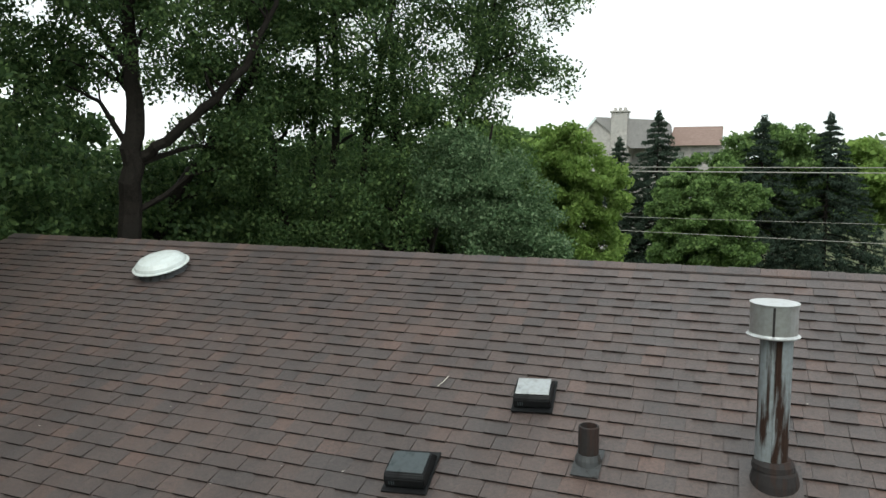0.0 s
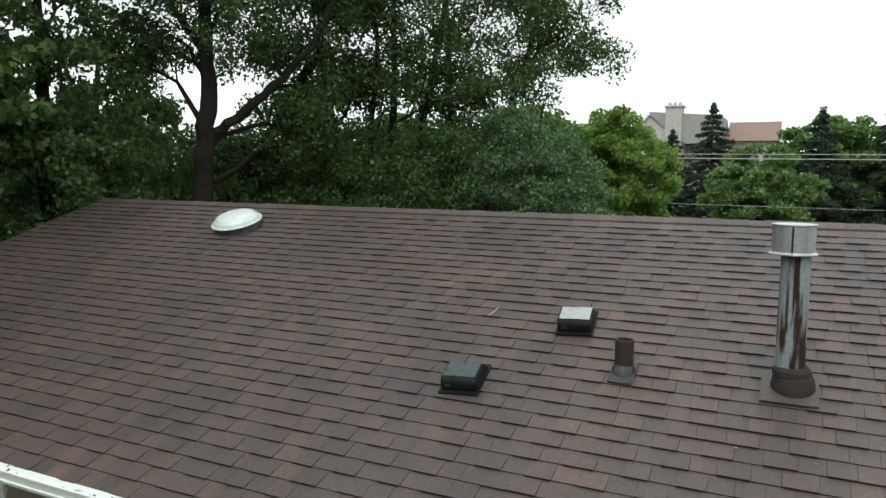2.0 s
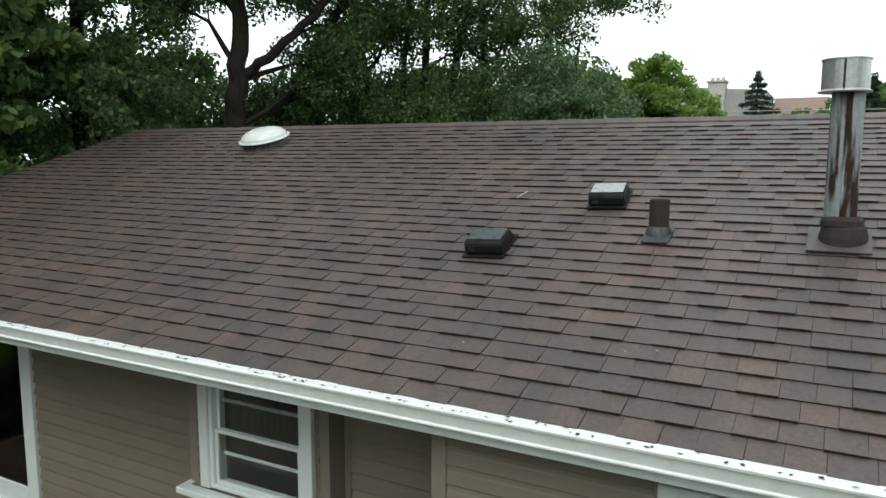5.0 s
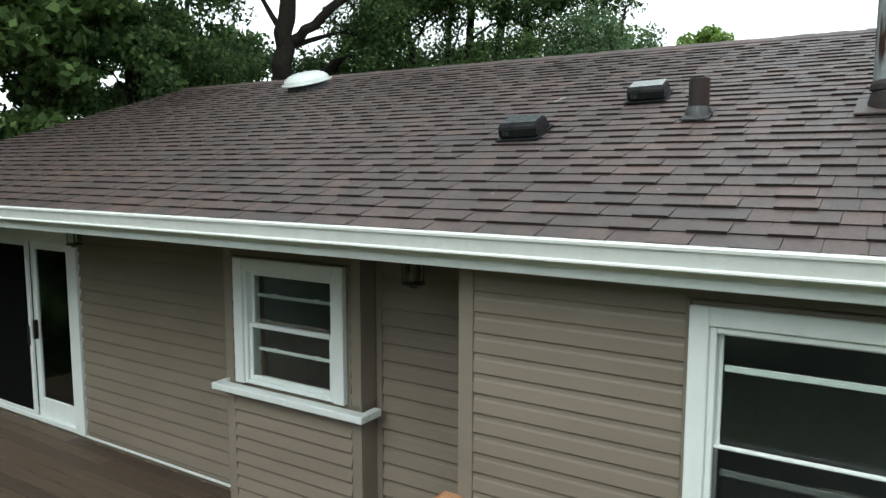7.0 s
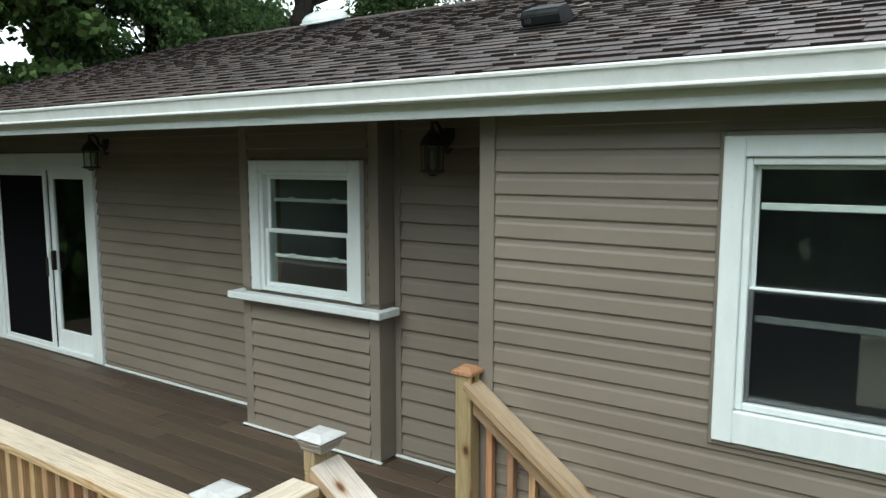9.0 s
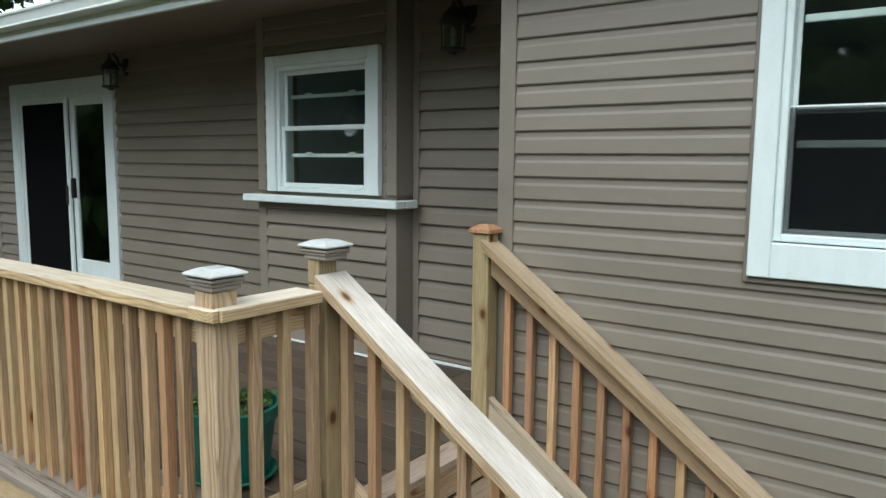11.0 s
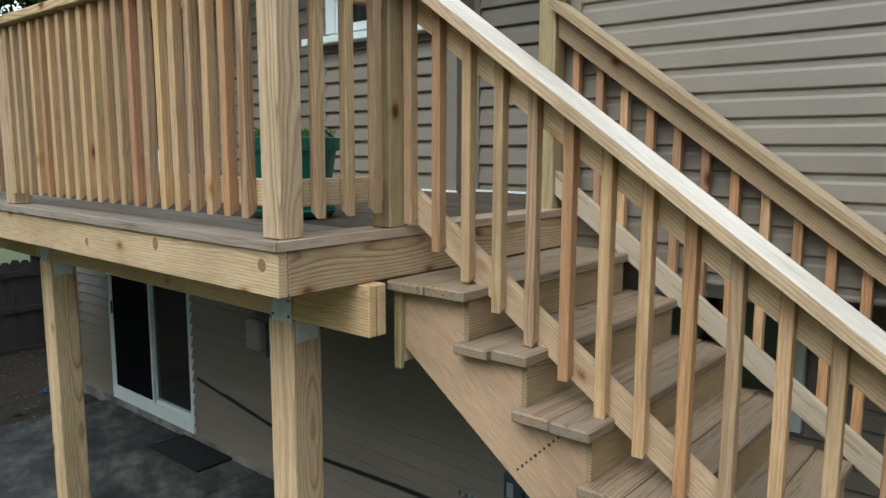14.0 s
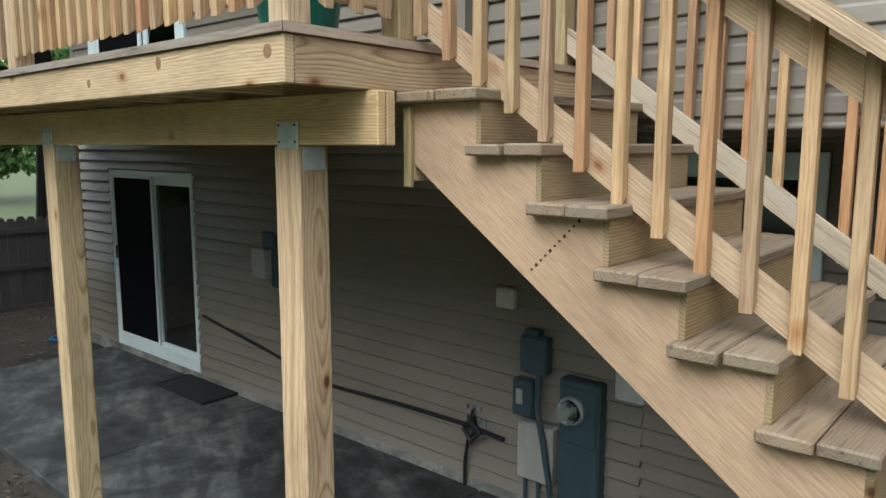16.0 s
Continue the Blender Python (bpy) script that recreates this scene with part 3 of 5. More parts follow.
# ---- siding and its corner boards ----
siding(wall_main, LEFT + 0.06, -6.11, 0.0, -0.2, DECK - 0.26, [(LD[0] - 0.01, LD[1] + 0.01, LD[2], LD[3] + 0.01)], 0.12, 0.038)
siding(wall_main, -6.11, WING_X, 0.0, -0.2, DECK - 0.26, [(LD[0] - 0.01, LD[1] + 0.01, LD[2], LD[3] + 0.01)], 0.12, 0.038)
siding(wall_main, LEFT + 0.06, -3.705, 0.0, DECK + 0.01, SOFFIT, [(-8.18, -6.095, DECK, 4.54)], 0.118, phase=0.075)
part("recess", box(-2.415, WING_X - 0.002, -0.129, -0.003, DECK + 0.004, SOFFIT), siding_mat, wall_main)
siding(wall_main, -2.39, WING_X, -0.13, DECK + 0.01, SOFFIT, [], 0.118, phase=0.075)
siding(wall_low, WING_X, 3.0, 0.0, -0.2, WING_Z, [(LW[0] - 0.07, LW[1] + 0.07, LW[2] - 0.07, LW[3] + 0.07)])
siding(wall_bump, -3.64, -2.505, -0.30, DECK + 0.01, SOFFIT, [(-3.60, -2.51, 3.455, 4.475), (-3.7, -2.40, 3.455, 3.535)])
siding(wall_wing, WING_X + 0.07, 3.4, WING_Y, WING_Z, SOFFIT, [(-0.23, 1.02, 3.309, 4.574)], lap=0.012, phase=0.05)


def corner_board(parent, x, y, z0, z1, w=0.07, d=0.07, right=True):
    s = 1 if right else -1
    bm = box(x - s * w, x + s * 0.012, y - 0.022, y - 0.001, z0, z1, 0.002)
    if d:
        box(x - s * 0.001, x + s * 0.012, y, y + d, z0, z1, bm=bm)
    part("corner_board", bm, trim_mat, parent)


corner_board(wall_bump, -2.43, -0.30, DECK + 0.006, 3.452, right=True, d=0.29)
corner_board(wall_bump, -2.43, -0.30, 3.54, SOFFIT - 0.002, right=True, d=0.29)
corner_board(wall_bump, -3.70, -0.30, DECK + 0.006, 3.452, right=False, d=0.28)
corner_board(wall_bump, -3.70, -0.30, 3.54, SOFFIT - 0.002, right=False, d=0.28)
corner_board(wall_wing, WING_X, WING_Y, WING_Z, SOFFIT - 0.002, right=False, d=0.08)
corner_board(wall_main, LEFT, 0.0, -0.2, SOFFIT - 0.002, right=False, d=0.08)
part("inside_corner", box(-2.416, -2.372, -0.162, -0.131, DECK + 0.006, SOFFIT - 0.002, 0.003), trim_mat, wall_main)
part("base_strip", box(-6.09, -3.725, -0.045, -0.026, DECK + 0.001, DECK + 0.016), white_dirty, wall_main)
part("base_strip", box(-2.41, WING_X - 0.02, -0.175, -0.156, DECK + 0.001, DECK + 0.014), white_dirty, wall_main)
part("base_strip", box(-3.74, -2.40, -0.342, -0.324, DECK + 0.001, DECK + 0.012), white_dirty, wall_bump)

# ---- windows and doors ----
def frame_bars(parent, name, x0, x1, z0, z1, w, y0, y1, material, bevel=0.004, bottom=None, head=None):
    """Four mitred-looking bars round an opening, as one part."""
    b = w if bottom is None else bottom
    bm = box(x0, x0 + w, y0, y1, z0, z1, bevel)
    box(x1 - w, x1, y0, y1, z0, z1, bevel, bm=bm)
    box(x0 + w, x1 - w, y0 + 0.001, y1, z1 - (head or w), z1, bevel, bm=bm)
    if b:
        box(x0 + w, x1 - w, y0 + 0.001, y1, z0, z0 + b, bevel, bm=bm)
    return part(name, bm, material, parent)


def pane(parent, x0, x1, z0, z1, y):
    p = part("pane", box(x0, x1, y, y + 0.004, z0, z1), glass, parent)
    p.visible_shadow = False
    return p


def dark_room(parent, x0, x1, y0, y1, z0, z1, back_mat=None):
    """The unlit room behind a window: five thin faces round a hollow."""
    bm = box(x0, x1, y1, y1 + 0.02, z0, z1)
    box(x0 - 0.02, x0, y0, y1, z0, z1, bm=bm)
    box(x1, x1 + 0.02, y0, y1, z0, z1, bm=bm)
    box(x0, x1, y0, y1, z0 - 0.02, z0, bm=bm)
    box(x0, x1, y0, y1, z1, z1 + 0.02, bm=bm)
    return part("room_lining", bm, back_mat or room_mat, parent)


# kitchen window: white trim, two sashes, storm bars
kw = thing("window_1", (-3.04, -0.3, 3.5), "white double-hung kitchen window with a deep sill", "window", kind="structure")
frame_bars(kw, "casing", -3.585, -2.545, 3.536, 4.462, 0.09, -0.352, -0.305, white, bottom=0, head=0.072)
frame_bars(kw, "frame", -3.495, -2.635, 3.536, 4.389, 0.032, -0.335, -0.20, white, head=0.028)
frame_bars(kw, "upper_sash", -3.463, -2.667, 3.955, 4.36, 0.028, -0.285, -0.26, white)
frame_bars(kw, "lower_sash", -3.463, -2.667, 3.568, 3.985, 0.03, -0.315, -0.288, white)
for z in (4.175, 3.775):
    part("storm_bar", box(-3.433, -2.697, -0.255, -0.24, z, z + 0.024, 0.003), white, kw)
    for x in (-3.24, -2.84):
        part("latch", box(x - 0.03, x + 0.03, -0.27, -0.256, z + 0.02, z + 0.035, 0.004), white, kw)
pane(kw, -3.435, -2.695, 3.983, 4.332, -0.272)
pane(kw, -3.433, -2.697, 3.598, 3.955, -0.302)
sill = box(-3.78, -2.345, -0.415, -0.323, 3.462, 3.512, 0.006)
box(-2.405, -2.345, -0.3225, -0.2, 3.4625, 3.5115, 0.004, bm=sill)
box(-3.78, -3.715, -0.3225, -0.2, 3.4625, 3.5115, 0.004, bm=sill)
part("window_sill", sill, white, kw)
dark_room(kw, -3.55, -2.5, -0.155, 1.6, 2.6, 4.5)

# bedroom window on the wing
bw = thing("window_2", (0.35, WING_Y, 3.4), "large white double-hung window on the wing wall", "window", kind="structure")
yw = WING_Y
frame_bars(bw, "casing", -0.210, 1.000, 3.335, 4.555, 0.08, yw - 0.05, yw - 0.004, white, bottom=0.132)
frame_bars(bw, "casing_lip", -0.228, 1.018, 3.309, 4.574, 0.02, yw - 0.03, yw - 0.002, trim_mat)
frame_bars(bw, "frame", -0.130, 0.920, 3.472, 4.472, 0.028, yw - 0.03, yw + 0.10, white)
frame_bars(bw, "upper_sash", -0.102, 0.892, 3.939, 4.443, 0.016, yw + 0.03, yw + 0.055, white)
frame_bars(bw, "lower_sash", -0.102, 0.892, 3.502, 3.967, 0.016, yw - 0.002, yw + 0.025, white)
for z in (4.282, 3.829):
    part("storm_bar", box(-0.085, 0.875, yw + 0.06, yw + 0.075, z - 0.014, z + 0.014, 0.003), white, bw)
pane(bw, -0.086, 0.876, 3.955, 4.426, yw + 0.042)
pane(bw, -0.086, 0.876, 3.518, 3.95, yw + 0.012)
# added film dims the lower pane; this sash has no screen
part("insect_screen", box(-0.1, 0.89, yw - 0.012, yw - 0.010, 3.504, 3.96), dim_film, bw)
dark_room(bw, -0.5, 2.2, yw + 0.145, yw + 2.3, 2.6, 4.5)
part("roller_blind", box(0.28, 0.86, yw + 0.15, yw + 0.156, 3.517, 3.819), blind_mat, bw)

# upper sliding door
sd = thing("door_1", (-7.2, 0, DECK), "white sliding patio door with a black insect screen", "door", kind="structure")
frame_bars(sd, "casing", -8.175, -6.10, DECK + 0.004, 4.535, 0.12, -0.05, -0.004, white, bottom=0)
frame_bars(sd, "frame", -8.055, -6.22, DECK + 0.004, 4.415, 0.05, -0.045, 0.12, white)
frame_bars(sd, "fixed_sash", -7.0, -6.27, DECK + 0.055, 4.365, 0.085, 0.0, 0.03, white, bottom=0.19)
pane(sd, -6.915, -6.355, DECK + 0.245, 4.28, 0.015)
frame_bars(sd, "screen_frame", -7.99, -6.98, DECK + 0.04, 4.365, 0.055, -0.04, -0.015, white)
part("insect_screen", box(-7.935, -7.035, -0.03, -0.026, DECK + 0.095, 4.31), screen_mat, sd)
part("pull", box(-7.03, -7.005, -0.06, -0.041, 3.28, 3.48, 0.006), bronze, sd)
part("door_handle", box(-6.94, -6.915, -0.05, -0.002, 3.35, 3.55, 0.006), bronze, sd)
dark_room(sd, -8.3, -6.2, 0.145, 2.2, DECK, 4.55, room_shade)

# lower sliding door
ld = thing("door_2", (-7.05, 0, -0.17), "white-framed sliding basement door with dark glass", "door", kind="structure")
frame_bars(ld, "frame", LD[0], LD[1], LD[2], LD[3], 0.055, -0.035, 0.12, white, bottom=0.13)
frame_bars(ld, "screen_frame", -7.825, -6.925, -0.04, 1.805, 0.03, -0.03, -0.01, white)
part("insect_screen", box(-7.795, -6.955, -0.022, -0.018, -0.01, 1.775), screen_mat, ld)
frame_bars(ld, "fixed_sash", -6.965, -6.16, -0.04, 1.805, 0.045, 0.0, 0.03, white, head=0.085)
pane(ld, -6.92, -6.205, 0.005, 1.72, 0.012)
part("pull", box(-7.795, -7.78, -0.05, -0.031, 0.85, 1.0, 0.004), bronze, ld)
dark_room(ld, -8.1, -6.0, 0.145, 2.2, -0.19, 1.95, room_shade)

# small window under the wing
lw = thing("window_3", (-0.9, 0, 1.5), "small white slider window behind the stairs", "window", kind="structure")
frame_bars(lw, "casing", LW[0] - 0.06, LW[1] + 0.06, LW[2] - 0.06, LW[3] + 0.06, 0.1, -0.05, -0.004, white)
frame_bars(lw, "frame", LW[0] + 0.04, LW[1] - 0.04, LW[2] + 0.04, LW[3] - 0.04, 0.035, -0.02, 0.1, white)
part("meeting_rail", box(LW[0] + 0.07, LW[1] - 0.07, -0.01, 0.02, 1.66, 1.69), white, lw)
pane(lw, LW[0] + 0.07, LW[1] - 0.07, LW[2] + 0.07, LW[3] - 0.07, 0.03)
dark_room(lw, LW[0] - 0.2, LW[1] + 0.2, 0.145, 1.4, 1.0, 2.2)

# ---- deck ----
DX0, DX1, DY = -8.4, -1.27, -2.53
deck = thing("deck", (-4, -1.2, DECK), "raised treated-pine deck with weathered brown boards", "deck", kind="structure")
bw_ = 0.137
y = DY + 0.145
part("edge_board", prism([(DX0, DY - 0.013), (DX1 + 0.013, DY - 0.013), (DX1 - 0.122, DY + 0.122), (DX0, DY + 0.122)], 2, DECK - 0.028, DECK), edge_x, deck)
part("edge_board", prism([(DX1 + 0.013, DY - 0.01), (DX1 + 0.013, -0.88), (DX1 - 0.122, -0.88), (DX1 - 0.122, DY + 0.125)], 2, DECK - 0.028, DECK), edge_y, deck)
y = DY + 0.127
while y + bw_ < 0.0:
    spans = [(DX0, DX1 - 0.127)]
    if y + bw_ > -0.335:
        spans = [(DX0, -3.73), (-2.39, -1.29)]
    for a, b in spans:
        cut = a + (b - a) * random.uniform(0.3, 0.7)
        for p, q in ((a, cut - 0.002), (cut + 0.002, b)):
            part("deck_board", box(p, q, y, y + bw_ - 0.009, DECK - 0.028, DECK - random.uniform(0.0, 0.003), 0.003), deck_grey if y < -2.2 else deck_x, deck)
    y += bw_
part("rim_joist", box(DX0, DX1, DY, DY + 0.038, DECK - 0.168, DECK - 0.03, 0.004), pine_x, deck)
part("rim_joist", box(DX1 - 0.038, DX1, DY + 0.04, -0.88, DECK - 0.168, DECK - 0.03, 0.004), pine_y, deck)
for x, z, r, flat in ((-1.345, 2.405, 0.021, 1.0), (-1.965, 2.415, 0.018, 1.35), (-2.51, 2.375, 0.014, 1.3)):
    spot = lathe([(r, 0.0), (r * 0.92, 0.0012), (0.001, 0.0016)], (0, 0, 0), 14, None, Matrix.Translation((x, DY, z)) @ Matrix.Rotation(radians(90), 4, "X") @ Matrix.Diagonal((1, flat, 1, 1)))
    part("knot", spot, knot_wood, deck)
x = DX0 + 0.2
while x < DX1 - 0.1:
    part("joist", box(x, x + 0.036, DY + 0.04, -0.03, DECK - 0.166, DECK - 0.031), pine_y, deck)
    x += 0.38
beam = [(-2.21, -2.173), (-2.168, -2.13)]
for a, b in beam:
    part("beam", box(DX0, -3.92 if a < -2.18 else -3.0, a, b, 2.138, DECK - 0.17, 0.004), pine_beam, deck)
    part("beam", box(-3.915 if a < -2.18 else -2.995, -1.228, a, b, 2.138, DECK - 0.17, 0.004), pine_beam, deck)


def support_post(x):
    p = part("post", box(x - 0.07, x + 0.07, -2.215, -2.08, GROUND - 0.05, 2.136, 0.006), pine_z, deck)
    part("bracket", box(x - 0.042, x + 0.075, -2.2205, -2.2165, 2.126, 2.222, 0.001), plate_mat, p)
    part("bracket", box(x + 0.0715, x + 0.0755, -2.2, -2.1, 2.05, 2.134, 0.001), plate_mat, p)
    bm = bmesh.new()
    for i in (-0.03, 0.06):
        for z in (2.15, 2.208):
            lathe([(0.0045, 0), (0.0045, 0.003)], (0, 0, 0), 6, bm, Matrix.Translation((x + i, -2.2206, z)) @ Matrix.Rotation(radians(90), 4, "X"))
    part("nails", bm, rusty, p)


for x in (-1.69, -3.79, -5.88, -7.96):
    support_post(x)

# ---- railings ----
def post(parent, x, y, z0, z1, s=0.088, material=None):
    return part("post", box(x - s / 2, x + s / 2, y - s / 2, y + s / 2, z0, z1, 0.005), material or pine_z, parent)


def solar_cap(parent, x, y, z):
    """Stepped post cap: three tiers that widen upwards, a dark shadow gap, an overhanging rim and a low pyramid top."""
    bm = box(x - 0.052, x + 0.052, y - 0.052, y + 0.052, z, z + 0.014, 0.003)
    box(x - 0.057, x + 0.057, y - 0.057, y + 0.057, z + 0.0142, z + 0.025, 0.004, bm=bm)
    box(x - 0.062, x + 0.062, y - 0.062, y + 0.062, z + 0.0252, z + 0.035, 0.004, bm=bm)
    c = part("cap", bm, cap_pewter, parent, "stepped grey metal-look post cap with a pale top")
    part("gap", box(x - 0.057, x + 0.057, y - 0.057, y + 0.057, z + 0.0352, z + 0.041), cap_black, c)
    part("rim", box(x - 0.069, x + 0.069, y - 0.069, y + 0.069, z + 0.0412, z + 0.051, 0.004), cap_grey, c)
    bm = bmesh.new()
    corners = ((-1, -1), (1, -1), (1, 1), (-1, 1))
    a = [bm.verts.new((x + i * 0.064, y + j * 0.064, z + 0.0512)) for i, j in corners]
    b = [bm.verts.new((x + i * 0.034, y + j * 0.034, z + 0.064)) for i, j in corners]
    bm.faces.new(a[::-1])
    bm.faces.new(b)
    for i in range(4):
        bm.faces.new((a[i], a[(i + 1) % 4], b[(i + 1) % 4], b[i]))
    part("top", bm, cap_grey, c)


def wood_cap(parent, x, y, z):
    bm = box(x - 0.058, x + 0.058, y - 0.058, y + 0.058, z, z + 0.022, 0.004)
    a = [bm.verts.new((x + i * 0.054, y + j * 0.054, z + 0.0225)) for i, j in ((-1, -1), (1, -1), (1, 1), (-1, 1))]
    b = [bm.verts.new((x + i * 0.028, y + j * 0.028, z + 0.04)) for i, j in ((-1, -1), (1, -1), (1, 1), (-1, 1))]
    bm.faces.new(a[::-1])
    bm.faces.new(b)
    for i in range(4):
        bm.faces.new((a[i], a[(i + 1) % 4], b[(i + 1) % 4], b[i]))
    part("cap", bm, pine_red, parent, "reddish wooden post cap")


def pale_top(ob, pale):
    """Upper handrail face: weathered wood with sky glare painted in as a paler colour."""
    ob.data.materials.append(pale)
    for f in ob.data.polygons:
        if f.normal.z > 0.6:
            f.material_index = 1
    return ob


RY = -2.465                       # line of the posts on the front edge
deck_rail = thing("deck_railing", (-4, RY, DECK), "treated-pine deck railing with square balusters", "railing")
P1, P2, P3 = (-1.323, RY), (-1.317, -2.02), (-1.355, -0.95)
for x in (P1[0], -3.36, -5.4, -7.4, DX0 + 0.05):
    p = post(deck_rail, x, RY, DECK + 0.001, 3.375 if x == P1[0] else 3.288)
    if x == P1[0]:
        solar_cap(p, x, RY, 3.376)
pale_top(part("rail_cap", box(DX0, P1[0] - 0.046, RY - 0.07, RY + 0.06, 3.29, 3.328, 0.004), pine_x, deck_rail), cap_wood)
pale_top(part("rail_cap", box(P1[0] - 0.0445, P1[0] + 0.075, RY - 0.07, RY - 0.046, 3.29, 3.328, 0.003), pine_y, deck_rail), cap_wood_y)
pale_top(part("rail_cap", box(P1[0] + 0.046, P1[0] + 0.085, RY - 0.045, P2[1] - 0.09, 3.29, 3.328, 0.003), pine_y, deck_rail), cap_wood_y)
pale_top(part("rail_cap", box(P1[0] - 0.044, P1[0] + 0.0445, RY + 0.046, P2[1] - 0.09, 3.29, 3.328, 0.003), pine_y, deck_rail), cap_wood_y)
xs = [P1[0] - 0.045, -3.316, -3.404, -5.356, -5.444, -7.356, -7.444, DX0 + 0.1]
for a, b in zip(xs[::2], xs[1::2]):
    part("top_rail", box(b, a, RY - 0.01, RY + 0.026, 3.2, 3.288, 0.003), pine_x, deck_rail)
    part("bottom_rail", box(b, a, RY - 0.01, RY + 0.026, 2.572, 2.655, 0.003), pine_x, deck_rail)


def baluster(parent, x, y, z0, z1, s=0.034, out="y", material=None):
    """A square picket with its foot cut at a slant."""
    h = s / 2
    bm = box(x - h, x + h, y - h, y + h, z0, z1, 0.002)
    for v in bm.verts:
        low = v.co.z < (z0 + z1) / 2
        if low and ((out == "y" and v.co.y > y) or (out == "x" and v.co.x < x)):
            v.co.z += 0.02
    part("baluster", bm, material or pine_bal, parent)


x = -1.453
k = 0
while x > DX0 + 0.1:
    if min(abs(x - q) for q in (-3.36, -5.4, -7.4)) > 0.06:
        baluster(deck_rail, x + random.uniform(-0.004, 0.004), RY - 0.028, 2.535, 3.285, material=pine_red if k in (1, 7, 15) else None)
    x -= 0.0965
    k += 1
return_rail = thing("return_railing", (P1[0], -2.2, DECK), "short railing between corner post and stair post", "railing")
part("top_rail", box(P1[0] - 0.012, P1[0] + 0.024, RY + 0.046, P2[1] - 0.046, 3.2, 3.288, 0.003), pine_y, return_rail)
part("bottom_rail", box(P1[0] - 0.012, P1[0] + 0.024, RY + 0.046, P2[1] - 0.046, 2.572, 2.655, 0.003), pine_y, return_rail)
for y in (-2.365, -2.245, -2.125):
    baluster(return_rail, P1[0] + 0.043, y, 2.535, 3.285, out="x")

# ---- stairs ----
RISE, RUN = 0.1672, 0.2225
def nose(i):
    return -1.16 + RUN * i


STEPS = 15
stairs = thing("stairs", (-0.2, -1.5, GROUND), "open-sided treated-pine stairs with worn grey treads", "stairs", kind="structure")


def stringer(y0, y1):
    top = []
    for i in range(1, STEPS + 1):
        z = DECK - RISE * i - 0.04
        top += [(nose(i - 1) - 0.02 if i > 1 else DX1 + 0.003, z), (nose(i) - 0.02, z)]
    end = (nose(STEPS) - 0.02, PATIO + 0.006)
    foot = (nose(STEPS) - 0.24, PATIO + 0.006)
    start = (DX1 + 0.003, DECK - RISE - 0.213)
    return prism([*top, end, foot, start], 1, y0, y1)


part("stringer", stringer(-2.035, -1.997), stringer_wood, stairs)
part("stringer", stringer(-1.02, -0.985), pine_slope, stairs)
for i in range(1, STEPS + 1):
    z = DECK - RISE * i
    back = nose(i - 1) - 0.045 if i > 1 else DX1 + 0.002
    depth = nose(i) - back
    w = depth / 2
    for k in range(2):
        a, b = back + k * w + 0.002, back + (k + 1) * w - 0.002
        y0 = -2.082 + random.uniform(-0.012, 0.012)
        bm = box(a, b, y0, -0.90, z - 0.038, z - random.uniform(0, 0.003), 0.006)
        part("tread_board", bm, tread_y, stairs)
    if i > 1:
        part("riser", box(nose(i - 1) - 0.035, nose(i - 1) - 0.017, -2.038, -0.985, z + 0.001, z + RISE - 0.0395), riser_y, stairs)
part("hanger", box(DX1 + 0.003, DX1 + 0.035, -2.034, -1.97, 2.02, 2.30, 0.003), pine_z, stairs)
part("hanger_block", box(DX1 + 0.005, DX1 + 0.036, -2.058, -2.0365, 2.0, 2.27, 0.003), pine_green, stairs)
bm = bmesh.new()
for j in range(11):
    lathe([(0.004 + 0.002 * (j % 3 == 0), 0), (0.004, 0.002)], (0, 0, 0), 7, bm, Matrix.Translation((-0.605 - j * 0.0155, -2.0355, 1.93 - j * 0.0155)) @ Matrix.Rotation(radians(90), 4, "X"))
part("stamp_marks", bm, dot_mat, stairs)


def sloped(parent, name, x0, z0, x1, y0, y1, drop, material, slope=0.72, bevel=0.004):
    """A board that follows the stairs, its top line starting at (x0, z0)."""
    z1 = z0 - slope * (x1 - x0)
    return part(name, prism([(x0, z0), (x1, z1), (x1, z1 - drop), (x0, z0 - drop)], 1, y0, y1), material, parent)


